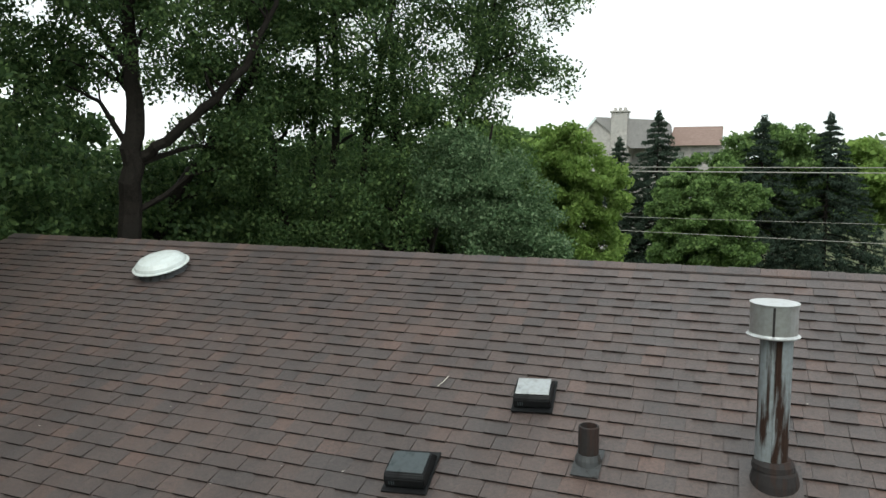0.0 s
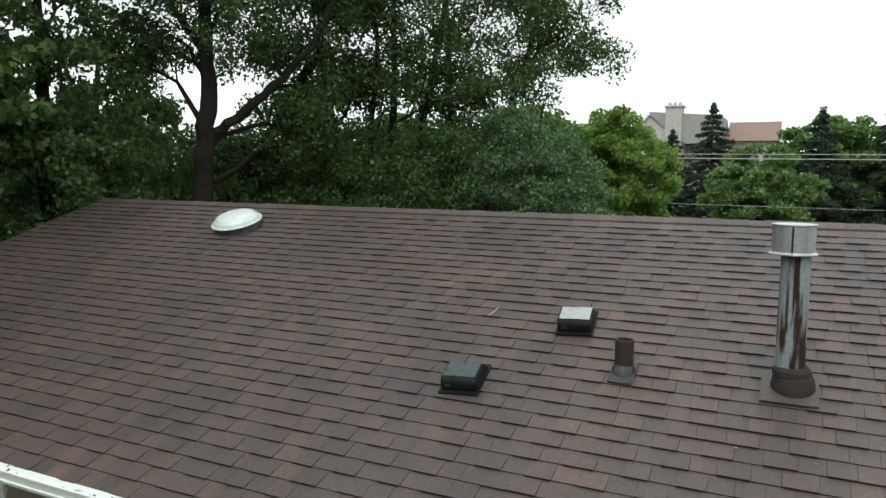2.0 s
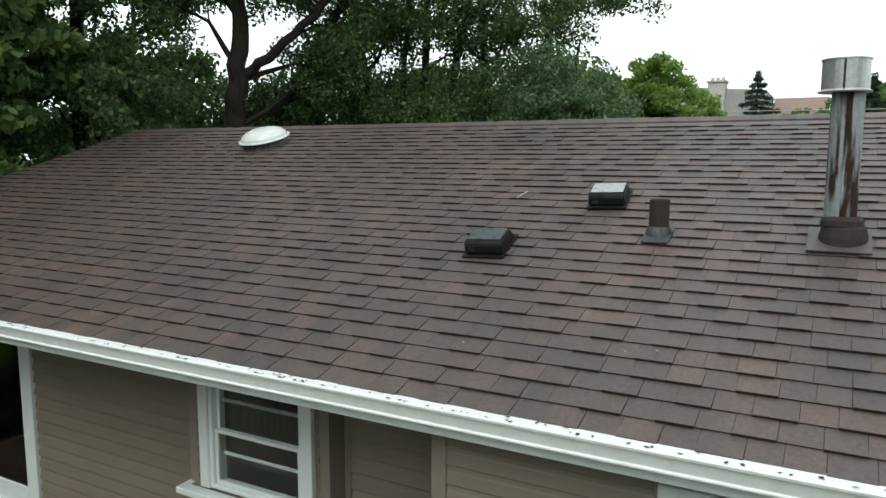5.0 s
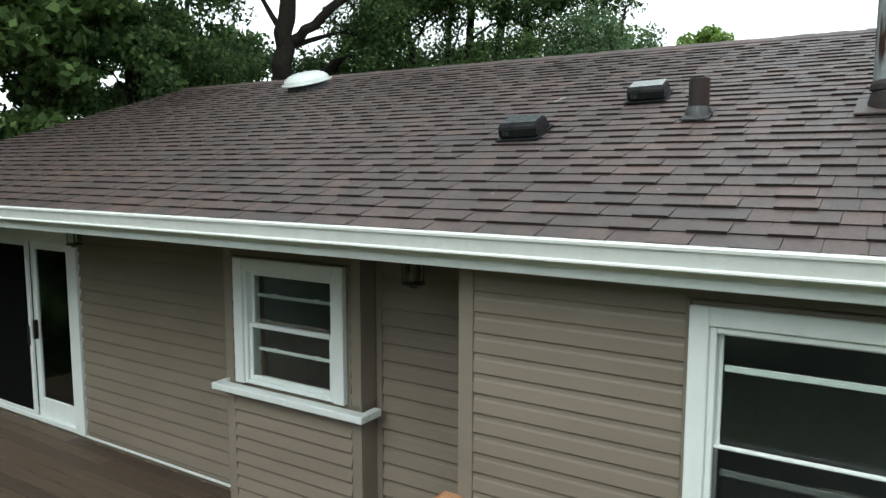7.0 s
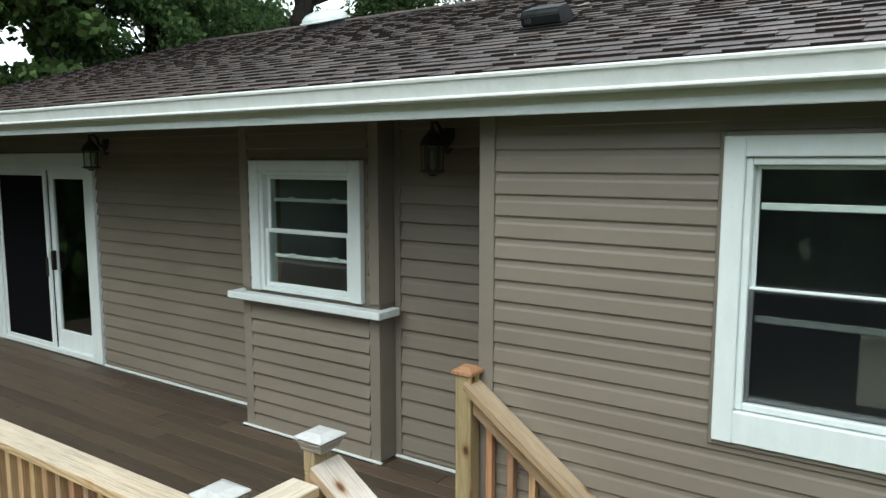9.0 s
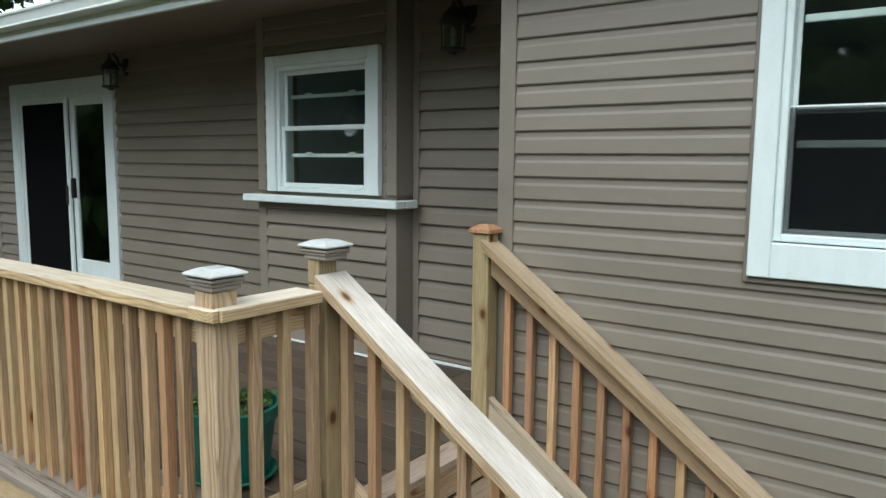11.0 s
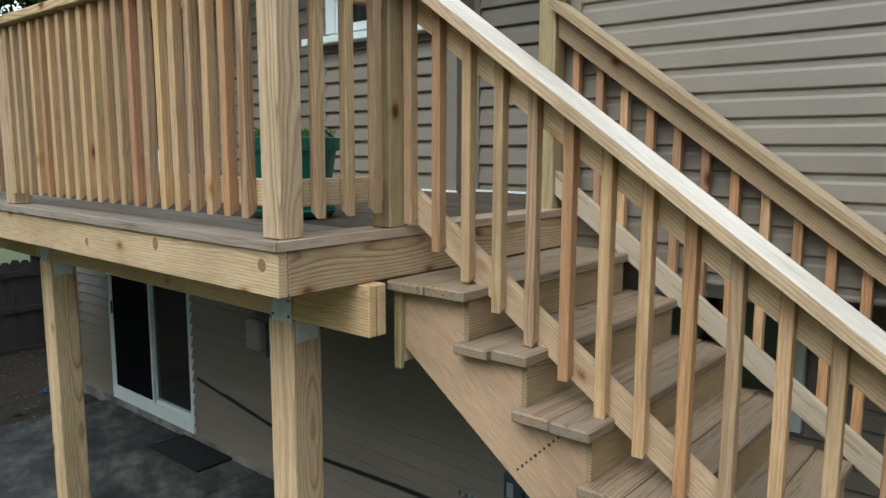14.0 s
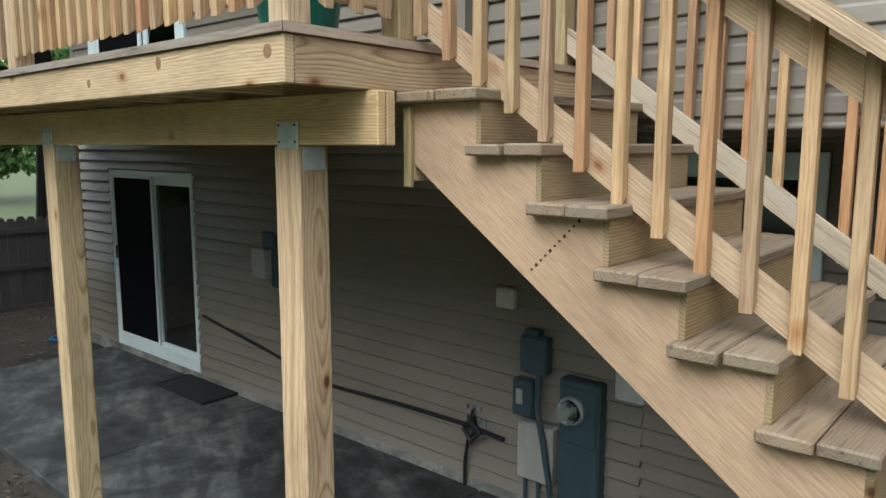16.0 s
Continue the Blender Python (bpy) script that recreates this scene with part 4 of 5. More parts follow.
def stair_railing(label, y, top, foot, zcap, outward, mat_bal, first, count, wood):
    rail = thing("stair_railing", (top[0], y, DECK), label, "railing", group="stair railings")
    p = post(rail, *top, DECK + 0.001 if outward < 0 else 2.2, 3.335 if outward < 0 else 3.425, material=pine_green)
    if outward < 0:
        part("post_head", box(top[0] - 0.044, top[0] + 0.01, top[1] - 0.044, top[1] + 0.044, 3.3355, 3.42, 0.003), pine_green, p)
        solar_cap(p, *top, 3.421)
    else:
        wood_cap(p, *top, 3.426)
    near = outward < 0
    x0 = top[0] + 0.046
    x1 = foot[0] - 0.046
    low = 2.625 if near else 2.65
    rail_y = (y + 0.022, y + 0.058) if near else (y - 0.012, y + 0.024)
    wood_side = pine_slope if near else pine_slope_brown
    pale_top(sloped(rail, "rail_cap", x0 - (0.033 if near else 0.02), zcap, x1, y - 0.089 if near else y - 0.07, y + 0.062, 0.04, wood_side), wood)
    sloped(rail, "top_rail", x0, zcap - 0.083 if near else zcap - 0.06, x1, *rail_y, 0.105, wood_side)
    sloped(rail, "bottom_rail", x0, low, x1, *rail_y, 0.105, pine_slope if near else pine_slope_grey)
    b = first
    for k in range(count):
        zt = zcap - 0.72 * (b - x0 + (0.033 if near else 0.02)) - 0.043
        zb = low - 0.72 * (b - x0) - 0.114
        h = 0.017
        yy = y + 0.0045 if near else y + 0.0415
        bm = box(b - h, b + h, yy - h, yy + h, zb, zt, 0.002)
        for v in bm.verts:
            if v.co.z < (zb + zt) / 2:
                v.co.z += 0.018 if v.co.y > yy else 0
            else:
                v.co.z -= 0.72 * (v.co.x - b)
        part("baluster", bm, mat_bal[k % len(mat_bal)], rail)
        b += 0.1198 if near else 0.1183
    fz = low - 0.72 * (foot[0] - x0)
    pf = post(rail, *foot, PATIO + 0.002, fz + 0.78)
    if near:                         # the open-side railing drifts inward going down
        for ob in rail.children:
            if ob != p:
                for v in ob.data.vertices:
                    v.co.y += 0.05 * (v.co.x + ob.location.x - 0.5)
    return rail


foot_x = nose(STEPS) - 0.1
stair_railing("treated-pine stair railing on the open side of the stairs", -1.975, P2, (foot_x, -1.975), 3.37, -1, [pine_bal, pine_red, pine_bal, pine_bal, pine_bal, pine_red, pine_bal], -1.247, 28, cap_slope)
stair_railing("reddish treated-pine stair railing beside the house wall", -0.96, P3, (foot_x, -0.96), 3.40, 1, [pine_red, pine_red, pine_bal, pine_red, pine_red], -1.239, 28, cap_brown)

# ---- things on the roof ----
def on_roof(x, y, h=0.0):
    return Vector((x, y, roof_at(y) + h))


ROOF_TILT = Matrix.Rotation(math.atan(SLOPE), 4, "X")


def roof_vent(x, y, top_mat, label):
    """A low box vent: flashing, sloped hood with an open front, louvre slots."""
    w, d, h = 0.255, 0.25, 0.118
    v = thing("roof_vent", on_roof(x, y), label, "roof vent", group="box vents on the roof")
    base = on_roof(x, y)
    tilt = Matrix.Translation(base) @ ROOF_TILT @ Matrix.Rotation(math.radians(7), 4, "Z")

    def put(bm):
        bmesh.ops.transform(bm, matrix=tilt, verts=bm.verts[:])
        return bm
    part("flashing", put(box(-0.015, w + 0.015, -0.035, d + 0.1, 0.016, 0.024)), vent_black, v)
    hood = prism([(0.0, 0.03), (0.0, 0.09), (0.012, h - 0.01), (0.03, h), (d - 0.04, h), (d, h - 0.03), (d + 0.07, 0.022), (0.02, 0.022), (0.02, 0.03)], 0, 0.0, w)
    bmesh.ops.bevel(hood, geom=hood.edges[:], offset=0.006, segments=2, affect="EDGES")
    part("hood", put(hood), vent_black, v)
    part("top", put(box(0.012, w - 0.012, 0.03, d - 0.03, h + 0.0005, h + 0.006, 0.003)), top_mat, v)
    for k in range(3):
        part("slot", put(box(0.03 + k * 0.015, 0.036 + k * 0.015, -0.003, -0.0005, 0.045, 0.075)), vent_dull, v)


roof_vent(-1.755, 0.32, vent_dull, "black metal box vent on the shingle roof")
roof_vent(-1.205, 1.215, vent_grey, "box vent with a grey top painted for reflected sky")

# plumbing pipe with flashing
px, py = -0.615, 0.81
vent_pipe = thing("vent_pipe", on_roof(px, py), "short dark rusty plumbing pipe with grey flashing", "pipe")
bz = roof_at(py)
part("pipe", lathe([(0.063, -0.02), (0.063, 0.235), (0.059, 0.24), (0.052, 0.24), (0.052, 0.1)], (px, py, bz), 20), rusty, vent_pipe, smooth=False)
fl = box(-0.08, 0.085, -0.15, 0.11, 0.02, 0.027)
bmesh.ops.transform(fl, matrix=Matrix.Translation((px, py, bz)) @ ROOF_TILT, verts=fl.verts[:])
part("flashing", fl, lead, vent_pipe)
part("boot", lathe([(0.088, 0.0), (0.08, 0.04), (0.067, 0.072), (0.064, 0.072)], (px, py, bz - 0.005), 20), lead, vent_pipe)

# flue with its cap
fx, fy = 0.40, 0.865
bz = roof_at(fy)
flue = thing("flue", on_roof(fx, fy), "tall galvanized furnace flue with rust streaks and a drum cap", "flue")
part("pipe", lathe([(0.087, 0.0), (0.085, 0.865)], (fx, fy, bz), 24), galvanized, flue)
part("seam", box(fx - 0.006, fx + 0.006, fy - 0.092, fy - 0.085, bz + 0.16, bz + 0.855, 0.002), galvanized, flue)
part("storm_collar", lathe([(0.115, 0.1), (0.112, 0.13), (0.094, 0.155), (0.087, 0.155)], (fx + 0.014, fy, bz), 24), rusty, flue)
part("boot", lathe([(0.135, -0.045), (0.13, 0.03), (0.118, 0.085), (0.11, 0.1), (0.09, 0.1)], (fx + 0.024, fy, bz), 24), rusty, flue)
fl = box(-0.16, 0.17, -0.19, 0.16, 0.018, 0.026)
bmesh.ops.transform(fl, matrix=Matrix.Translation((fx, fy, bz)) @ ROOF_TILT, verts=fl.verts[:])
part("flashing", fl, shingle_mat, flue)
capz = bz + 0.862
fx -= 0.02
c = part("cap", lathe([(0.13, 0.0), (0.132, 0.004), (0.124, 0.012), (0.124, 0.17), (0.13, 0.173), (0.13, 0.181), (0.0, 0.187)], (fx, fy, capz), 28), galvanized_clean, flue)
part("rim", lathe([(0.139, -0.006), (0.141, 0.0), (0.13, 0.006)], (fx, fy, capz), 28), galvanized_clean, c)
part("seam", box(fx - 0.012, fx + 0.0, fy - 0.129, fy - 0.123, capz + 0.012, capz + 0.17), rusty, c)

# domed skylight
sx, sy = -5.75, 2.82
tube_light = thing("skylight", on_roof(sx, sy), "round milky dome skylight near the ridge", "skylight")
tilt = Matrix.Translation(on_roof(sx, sy)) @ ROOF_TILT


def skylit(profile, segs=28):
    return lathe([(r_ * 0.87, h_ * 0.95) for r_, h_ in profile], (0, 0, 0), segs, None, tilt)


part("curb", skylit([(0.31, 0.0), (0.29, 0.03), (0.25, 0.09)]), lead, tube_light)
part("ring", skylit([(0.33, 0.085), (0.355, 0.09), (0.355, 0.1), (0.32, 0.108)]), dome_mat, tube_light)
part("dome", skylit([(0.325, 0.1085), (0.31, 0.14), (0.26, 0.18), (0.18, 0.205), (0.09, 0.217), (0.01, 0.22)]), dome_mat, tube_light)


# ---- trees ----
def leaf_mesh(name, centres, count, size, spread, material, parent, seed, flat=0.6, wide=0.34):
    """Many small pointed leaves scattered about the clump centres."""
    g = np.random.default_rng(seed)
    c = np.array(centres, float)
    pick = g.integers(0, len(c), count)
    off = g.normal(0, 1, (count, 3))
    off /= np.linalg.norm(off, axis=1)[:, None]
    off *= (g.random((count, 1)) ** 0.5) * spread
    off[:, 2] *= flat
    p = c[pick, :3] + off
    a = g.normal(0, 1, (count, 3))
    a[:, 2] -= 0.4
    a /= np.linalg.norm(a, axis=1)[:, None]
    b = np.cross(a, g.normal(0, 1, (count, 3)))
    b /= np.linalg.norm(b, axis=1)[:, None]
    n = np.cross(a, b)
    s = size * (0.6 + 0.8 * g.random((count, 1)))
    v = np.stack([p - a * s * 0.5, p + b * s * wide + n * s * 0.08, p + a * s * 0.6, p - b * s * wide + n * s * 0.08], 1).reshape(-1, 3)
    o = np.array(origin(parent))
    me = bpy.data.meshes.new(name)
    me.vertices.add(len(v))
    me.vertices.foreach_set("co", (v * U - o).ravel())
    me.loops.add(len(v))
    me.loops.foreach_set("vertex_index", np.arange(len(v), dtype=np.int32))
    me.polygons.add(count)
    me.polygons.foreach_set("loop_start", np.arange(0, len(v), 4, dtype=np.int32))
    me.update(calc_edges=True)
    ob = link_mesh(name, me, material, parent)
    return ob


def clump_cloud(g, centre, radii, count, shell=0.45):
    """Clump centres in an ellipsoid, more of them near its skin."""
    out = []
    while len(out) < count:
        d = Vector((g.gauss(0, 1), g.gauss(0, 1), g.gauss(0, 1))).normalized()
        r = shell + (1 - shell) * g.random() ** 0.6
        if g.random() < 0.25:
            r = g.random()
        p = Vector((centre[0] + d.x * radii[0] * r, centre[1] + d.y * radii[1] * r, centre[2] + d.z * radii[2] * r))
        out.append(p)
    return out


def beyond(p):
    """Past the ridge the garden rises and runs a little outward with its distance from the house."""
    x, y, z = p
    return p if y < 1.4 else (x + 0.31 + 0.041 * y, y, z if z < 0 else z + 0.054 * y - 0.1)


def broadleaf(at, stems, crowns, seed, leaves, size, spread, material, label, limbs=40, name="tree", shell=0.45, flat=0.6):
    """stems: lists of (x, y, z, radius) from the foot up; crowns: (centre, radii, clumps). Limbs run from the stems to the clumps."""
    g = random.Random(seed)
    at = beyond(at)
    stems = [[(*beyond(p[:3]), p[3]) for p in stem] for stem in stems]
    crowns = [(beyond(centre), radii, count) for centre, radii, count in crowns]
    tree = thing(name, at, label, "tree" if name == "tree" else "shrub", group="trees round the yard")
    bm = bmesh.new()
    nodes = []
    for stem in stems:
        fine = []
        for (x0, y0, z0, r0), (x1, y1, z1, r1) in zip(stem, stem[1:]):
            for k in range(4):
                t = k / 4
                w = min(r0, 0.12) * 0.5
                fine.append((Vector((x0 + (x1 - x0) * t + g.uniform(-w, w), y0 + (y1 - y0) * t + g.uniform(-w, w), z0 + (z1 - z0) * t)), r0 + (r1 - r0) * t))
        fine.append((Vector(stem[-1][:3]), stem[-1][3]))
        tube([p for p, _ in fine], [r for _, r in fine], 9, bm)
        nodes += fine[3:]
    clumps = []
    for centre, radii, count in crowns:
        clumps += clump_cloud(g, centre, radii, int(count * (0.7 if shell < 0.2 else 1)), shell)
    for c in g.sample(clumps, min(limbs, len(clumps))):
        near = sorted(nodes, key=lambda n: (n[0] - c).length + 2.2 * max(0, n[0].z - c.z + 0.4))[:4]
        p, r = g.choice(near)
        mid = p.lerp(c, 0.5) + Vector((g.uniform(-0.15, 0.15), g.uniform(-0.15, 0.15), 0.12 * (c - p).length))
        q = p.lerp(mid, 0.5) + Vector((g.uniform(-0.08, 0.08), g.uniform(-0.08, 0.08), 0.0))
        r = min(r * 0.55, 0.06)
        tube([p, q, mid, mid.lerp(c, 0.6), c], [r, r * 0.85, r * 0.6, r * 0.4, 0.008], 5, bm)
        nodes += [(mid, r * 0.6), (q, r * 0.8)]
    part("trunk", bm, bark, tree)
    leaf_mesh("crown", [tuple(c) for c in clumps], leaves, size, spread, material, tree, seed, flat)
    return tree


def spruce(x, y, top, width, seed, leaves, label):
    g = random.Random(seed)
    foot = GROUND - 0.3
    height = top - foot
    tree = thing("spruce", (x, y, foot), label, "tree", group="spruces beyond the garden")
    bm = tube([(x, y, foot), (x, y, foot + height * 0.97)], [0.16, 0.02], 7)
    centres = []
    z = 0.03
    while z < 0.985:
        r = min(width * 1.3, 0.46 * (1 - z) * height) + 0.05
        n = max(5, int(26 * (1 - z) + 5))
        for k in range(n):
            a = g.uniform(0, 6.283)
            reach = r * g.uniform(0.7, 1.15)
            tip = Vector((x + math.cos(a) * reach, y + math.sin(a) * reach, foot + height * z - reach * 0.25))
            root = Vector((x, y, foot + height * z))
            if k % 3 == 0:
                tube([root, tip], [0.03, 0.008], 4, bm)
            for q in (0.35, 0.6, 0.8, 0.95, 1.0):
                centres.append(tuple(root.lerp(tip, q)))
        z += 0.026
    for k in range(14):
        centres.append((x, y, top - 0.045 * k))
    part("trunk", bm, bark, tree)
    leaf_mesh("crown", centres, int(leaves * 1.4), 0.22, 0.17, needles, tree, seed, flat=0.5, wide=0.12)


F = GROUND - 0.4
broadleaf((-9.9, 6.0, F), [[(-10.05, 6.0, F, 0.26), (-10.0, 5.98, 3.5, 0.22), (-9.95, 5.95, 6.2, 0.19), (-9.75, 5.95, 7.3, 0.17), (-9.75, 5.95, 8.4, 0.13), (-9.7, 5.9, 10.6, 0.08), (-9.6, 6.0, 12.6, 0.02)],
                           [(-9.78, 5.96, 7.1, 0.1), (-9.3, 6.15, 7.42, 0.09), (-8.65, 6.4, 7.95, 0.075), (-7.95, 6.6, 8.6, 0.06), (-7.5, 6.8, 9.6, 0.04), (-7.3, 6.9, 10.8, 0.015)],
                           [(-9.75, 5.95, 8.6, 0.07), (-10.5, 5.8, 9.6, 0.05), (-11.1, 5.6, 10.9, 0.02)]],
          [((-9.9, 6.2, 10.2), (2.7, 1.6, 2.0), 210), ((-8.2, 6.9, 9.9), (1.6, 1.1, 1.7), 90), ((-11.0, 5.8, 8.6), (1.0, 0.9, 1.1), 45), ((-9.0, 6.6, 8.6), (1.0, 0.7, 0.6), 30), ((-8.6, 7.2, 7.4), (1.3, 0.6, 0.9), 60)], 3, 60000, 0.064, 0.36, leaf_dark, "tall maple with a stout forked trunk behind the house", 90, shell=0.1, flat=0.85)
broadleaf((-10.6, 7.4, F), [[(-11.4, 7.2, F, 0.16), (-11.0, 7.2, 4.5, 0.13), (-10.3, 7.3, 6.3, 0.11), (-9.2, 7.3, 7.5, 0.1), (-8.4, 7.3, 8.5, 0.08), (-7.9, 7.4, 10.2, 0.03)]],
          [((-8.4, 7.6, 10.6), (1.6, 1.2, 1.6), 80), ((-10.9, 7.9, 6.0), (1.5, 0.9, 1.1), 80)], 4, 30000, 0.066, 0.36, leaf_dark, "leaning maple stem crossing behind the forked trunk", 40, shell=0.1, flat=0.85)
broadleaf((-8.2, 8.9, F), [[(-8.3, 8.8, F, 0.13), (-8.6, 8.6, 5, 0.1), (-9.0, 8.5, 8, 0.07), (-9.4, 8.4, 11.5, 0.02)],
                           [(-8.1, 8.9, F, 0.13), (-8.0, 8.9, 5, 0.1), (-7.75, 9.0, 8, 0.07), (-7.6, 8.9, 12, 0.02)],
                           [(-8.0, 9.0, F, 0.12), (-7.6, 9.1, 5.5, 0.1), (-7.0, 9.2, 8, 0.07), (-6.3, 9.3, 11.8, 0.02)],
                           [(-8.2, 9.0, F, 0.1), (-8.35, 9.0, 6, 0.075), (-8.2, 9.1, 9, 0.05), (-8.6, 9.2, 12, 0.015)]],
          [((-8.0, 8.8, 10.3), (2.7, 1.8, 2.5), 330), ((-8.2, 8.5, 8.1), (2.3, 0.9, 1.0), 130), ((-8.9, 7.95, 5.9), (1.5, 0.55, 1.25), 95)], 5, 70000, 0.064, 0.36, leaf_dark, "wide many-stemmed maple behind the roof ridge", 110, shell=0.1, flat=0.85)
broadleaf((-6.4, 9.6, F), [[(-6.5, 9.5, F, 0.13), (-6.55, 9.5, 5, 0.1), (-6.8, 9.6, 8, 0.07), (-7.0, 9.6, 11.5, 0.02)],
                           [(-6.3, 9.6, F, 0.12), (-6.1, 9.7, 5.2, 0.09), (-5.4, 9.8, 8, 0.06), (-4.7, 10.0, 10.6, 0.02)]],
          [((-6.0, 9.7, 10.4), (2.0, 1.6, 2.3), 200), ((-4.9, 10.0, 9.0), (1.0, 0.8, 1.7), 90), ((-3.9, 10.1, 8.6), (0.6, 0.5, 0.8), 14), ((-3.8, 10.0, 10.4), (0.8, 0.6, 1.0), 40), ((-6.0, 9.2, 8.0), (1.6, 0.8, 1.1), 110), ((-6.8, 8.3, 6.1), (1.3, 0.6, 1.3), 100)], 9, 66000, 0.062, 0.34, leaf_dark, "leafy maple with thin stems reaching out against the sky", 90, shell=0.1, flat=0.85)
broadleaf((-4.9, 9.2, F), [[(-5.0, 9.2, F, 0.1), (-4.95, 9.2, 4, 0.08), (-4.8, 9.1, 6.2, 0.05), (-4.6, 9.1, 7.6, 0.02)], [(-4.9, 9.2, F, 0.08), (-4.5, 9.2, 4, 0.06), (-4.0, 9.1, 5.8, 0.02)]],
          [((-5.1, 8.9, 6.5), (0.9, 0.7, 1.2), 90), ((-4.3, 9.0, 6.1), (0.75, 0.6, 1.1), 80), ((-3.7, 9.0, 5.4), (0.6, 0.5, 0.7), 50), ((-4.4, 8.4, 4.9), (0.9, 0.5, 0.6), 50)], 10, 52000, 0.058, 0.3, leaf_mint, "young maple with pale green drooping leaves past the ridge", 60, shell=0.2, flat=0.7)
broadleaf((-11.6, 4.2, F), [[(-11.8, 4.2, F, 0.2), (-11.7, 4.2, 5, 0.15), (-11.5, 4.1, 8, 0.1), (-11.6, 4.2, 11.5, 0.02)]],
          [((-11.4, 4.0, 10.4), (2.1, 1.9, 3.8), 180), ((-11.2, 4.2, 6.4), (1.5, 1.7, 1.5), 90)], 12, 50000, 0.088, 0.38, leaf_dark, "dense dark tree beside the house end", 50)
broadleaf((-11.2, 2.4, F), [[(-11.6, 2.3, F, 0.12), (-11.4, 2.4, 4.5, 0.09), (-11.2, 2.5, 7.0, 0.03)]],
          [((-11.2, 2.2, 7.8), (1.4, 1.5, 1.7), 60), ((-11.1, 2.6, 5.2), (1.2, 1.3, 0.9), 50)], 15, 15000, 0.17, 0.38, leaf_mid, "leafy tree leaning over the roof corner", 40)
broadleaf((-13.5, 1.5, F), [[(-13.6, 1.3, F, 0.18), (-13.5, 1.4, 4.5, 0.13), (-13.4, 1.6, 9, 0.03)]],
          [((-13.4, 1.2, 8.6), (2.6, 2.6, 4.6), 260), ((-13.6, -0.8, 5.6), (1.6, 1.6, 2.4), 70)], 16, 30000, 0.14, 0.42, leaf_dark, "dark broad tree past the garden fence", 50)
broadleaf((-15.5, 8.0, F), [[(-15.5, 8.0, F, 0.2), (-15.4, 8.0, 5, 0.14), (-15.4, 8.2, 10, 0.03)]],
          [((-15.2, 7.6, 6.0), (3.0, 3.0, 2.6), 150)], 17, 18000, 0.17, 0.46, leaf_dark, "shaded tree deep in the thicket", 50)
for k, (x, y, z, r, m_, lab) in enumerate(((-10.4, 8.6, 5.2, 1.7, leaf_dark, "dark shrub under the maples"), (-9.0, 10.6, 5.3, 1.7, leaf_dark, "dark shrub under the maples"), (-7.2, 11.6, 5.2, 1.7, leaf_dark, "shaded shrub behind the ridge"),
                                          (-6.3, 12.4, 5.0, 1.4, leaf_mid, "green shrub behind the ridge"), (-11.8, 7.0, 5.2, 1.9, leaf_dark, "tall dark shrub by the house end"), (-5.9, 12.6, 5.2, 1.1, leaf_mid, "light green shrub beside the ridge"))):
    broadleaf((x, y, F), [[(x, y, F, 0.08), (x + 0.1, y, 2.5, 0.06), (x + 0.1, y + 0.1, z, 0.02)], [(x, y + 0.2, F, 0.07), (x - 0.4, y + 0.3, 3, 0.05), (x - 0.6, y + 0.3, z, 0.02)]],
              [((x, y, z + 0.4), (r, r, 2.1), 110), ((x, y, z - 2.5), (r * 0.9, r * 0.9, 1.8), 40)], 60 + k, 24000, 0.1, 0.46, m_, lab, 30, "shrub")
broadleaf((-42, 9.0, F), [[(-42, 9.0, F, 0.3), (-42, 9.0, 6, 0.1)]], [((-42, 9.0, 4.2), (3.5, 6.0, 4.0), 220)], 71, 16000, 0.4, 0.8, leaf_mid, "far leafy hedge beyond the neighbouring lawn", 20, "shrub")
broadleaf((-10.2, 13.5, F), [[(-10.2, 13.5, F, 0.2), (-10.2, 13.5, 5, 0.1)]], [((-10.2, 13.5, 5.0), (3.4, 2.4, 2.6), 170)], 19, 30000, 0.19, 0.5, leaf_mid, "bushy tree filling the thicket behind", 30)
broadleaf((-6.8, 15.0, F), [[(-6.8, 15.0, F, 0.2), (-6.8, 15.0, 5, 0.1)]], [((-6.8, 15.0, 5.2), (2.6, 2.2, 2.5), 140)], 21, 26000, 0.19, 0.5, leaf_lime, "sunlit bushy tree filling the thicket behind", 30)
broadleaf((-4.2, 13.8, F), [[(-4.2, 13.8, F, 0.12), (-4.2, 13.8, 4, 0.08), (-4.2, 13.8, 7, 0.02)]], [((-4.15, 13.8, 5.6), (1.15, 1.2, 2.0), 150), ((-4.6, 13.8, 6.9), (0.7, 0.7, 0.9), 30)], 23, 42000, 0.095, 0.3, leaf_lime, "bright green ash tree past the ridge", 40)
broadleaf((-2.4, 29.1, F), [[(-2.4, 29.1, F, 0.2), (-2.4, 29.1, 5.5, 0.05)]], [((-2.4, 29.1, 3.4), (2.5, 2.2, 2.9), 260)], 31, 60000, 0.15, 0.42, leaf_mid, "round green lawn tree between the spruces", 40)
broadleaf((0.3, 38.0, F), [[(0.3, 38.0, F, 0.2), (0.3, 38.0, 6.5, 0.05)]], [((0.3, 38.0, 4.6), (3.2, 2.4, 3.0), 200)], 37, 36000, 0.2, 0.55, leaf_mid, "far green tree beyond the spruces", 30)
broadleaf((5.0, 42.0, F), [[(5.0, 42.0, F, 0.2), (5.0, 42.0, 5.5, 0.05)]], [((5.0, 42.0, 4.0), (3.0, 2.4, 2.5), 180)], 41, 20000, 0.28, 0.55, leaf_lime, "far bright tree beside the street", 30)
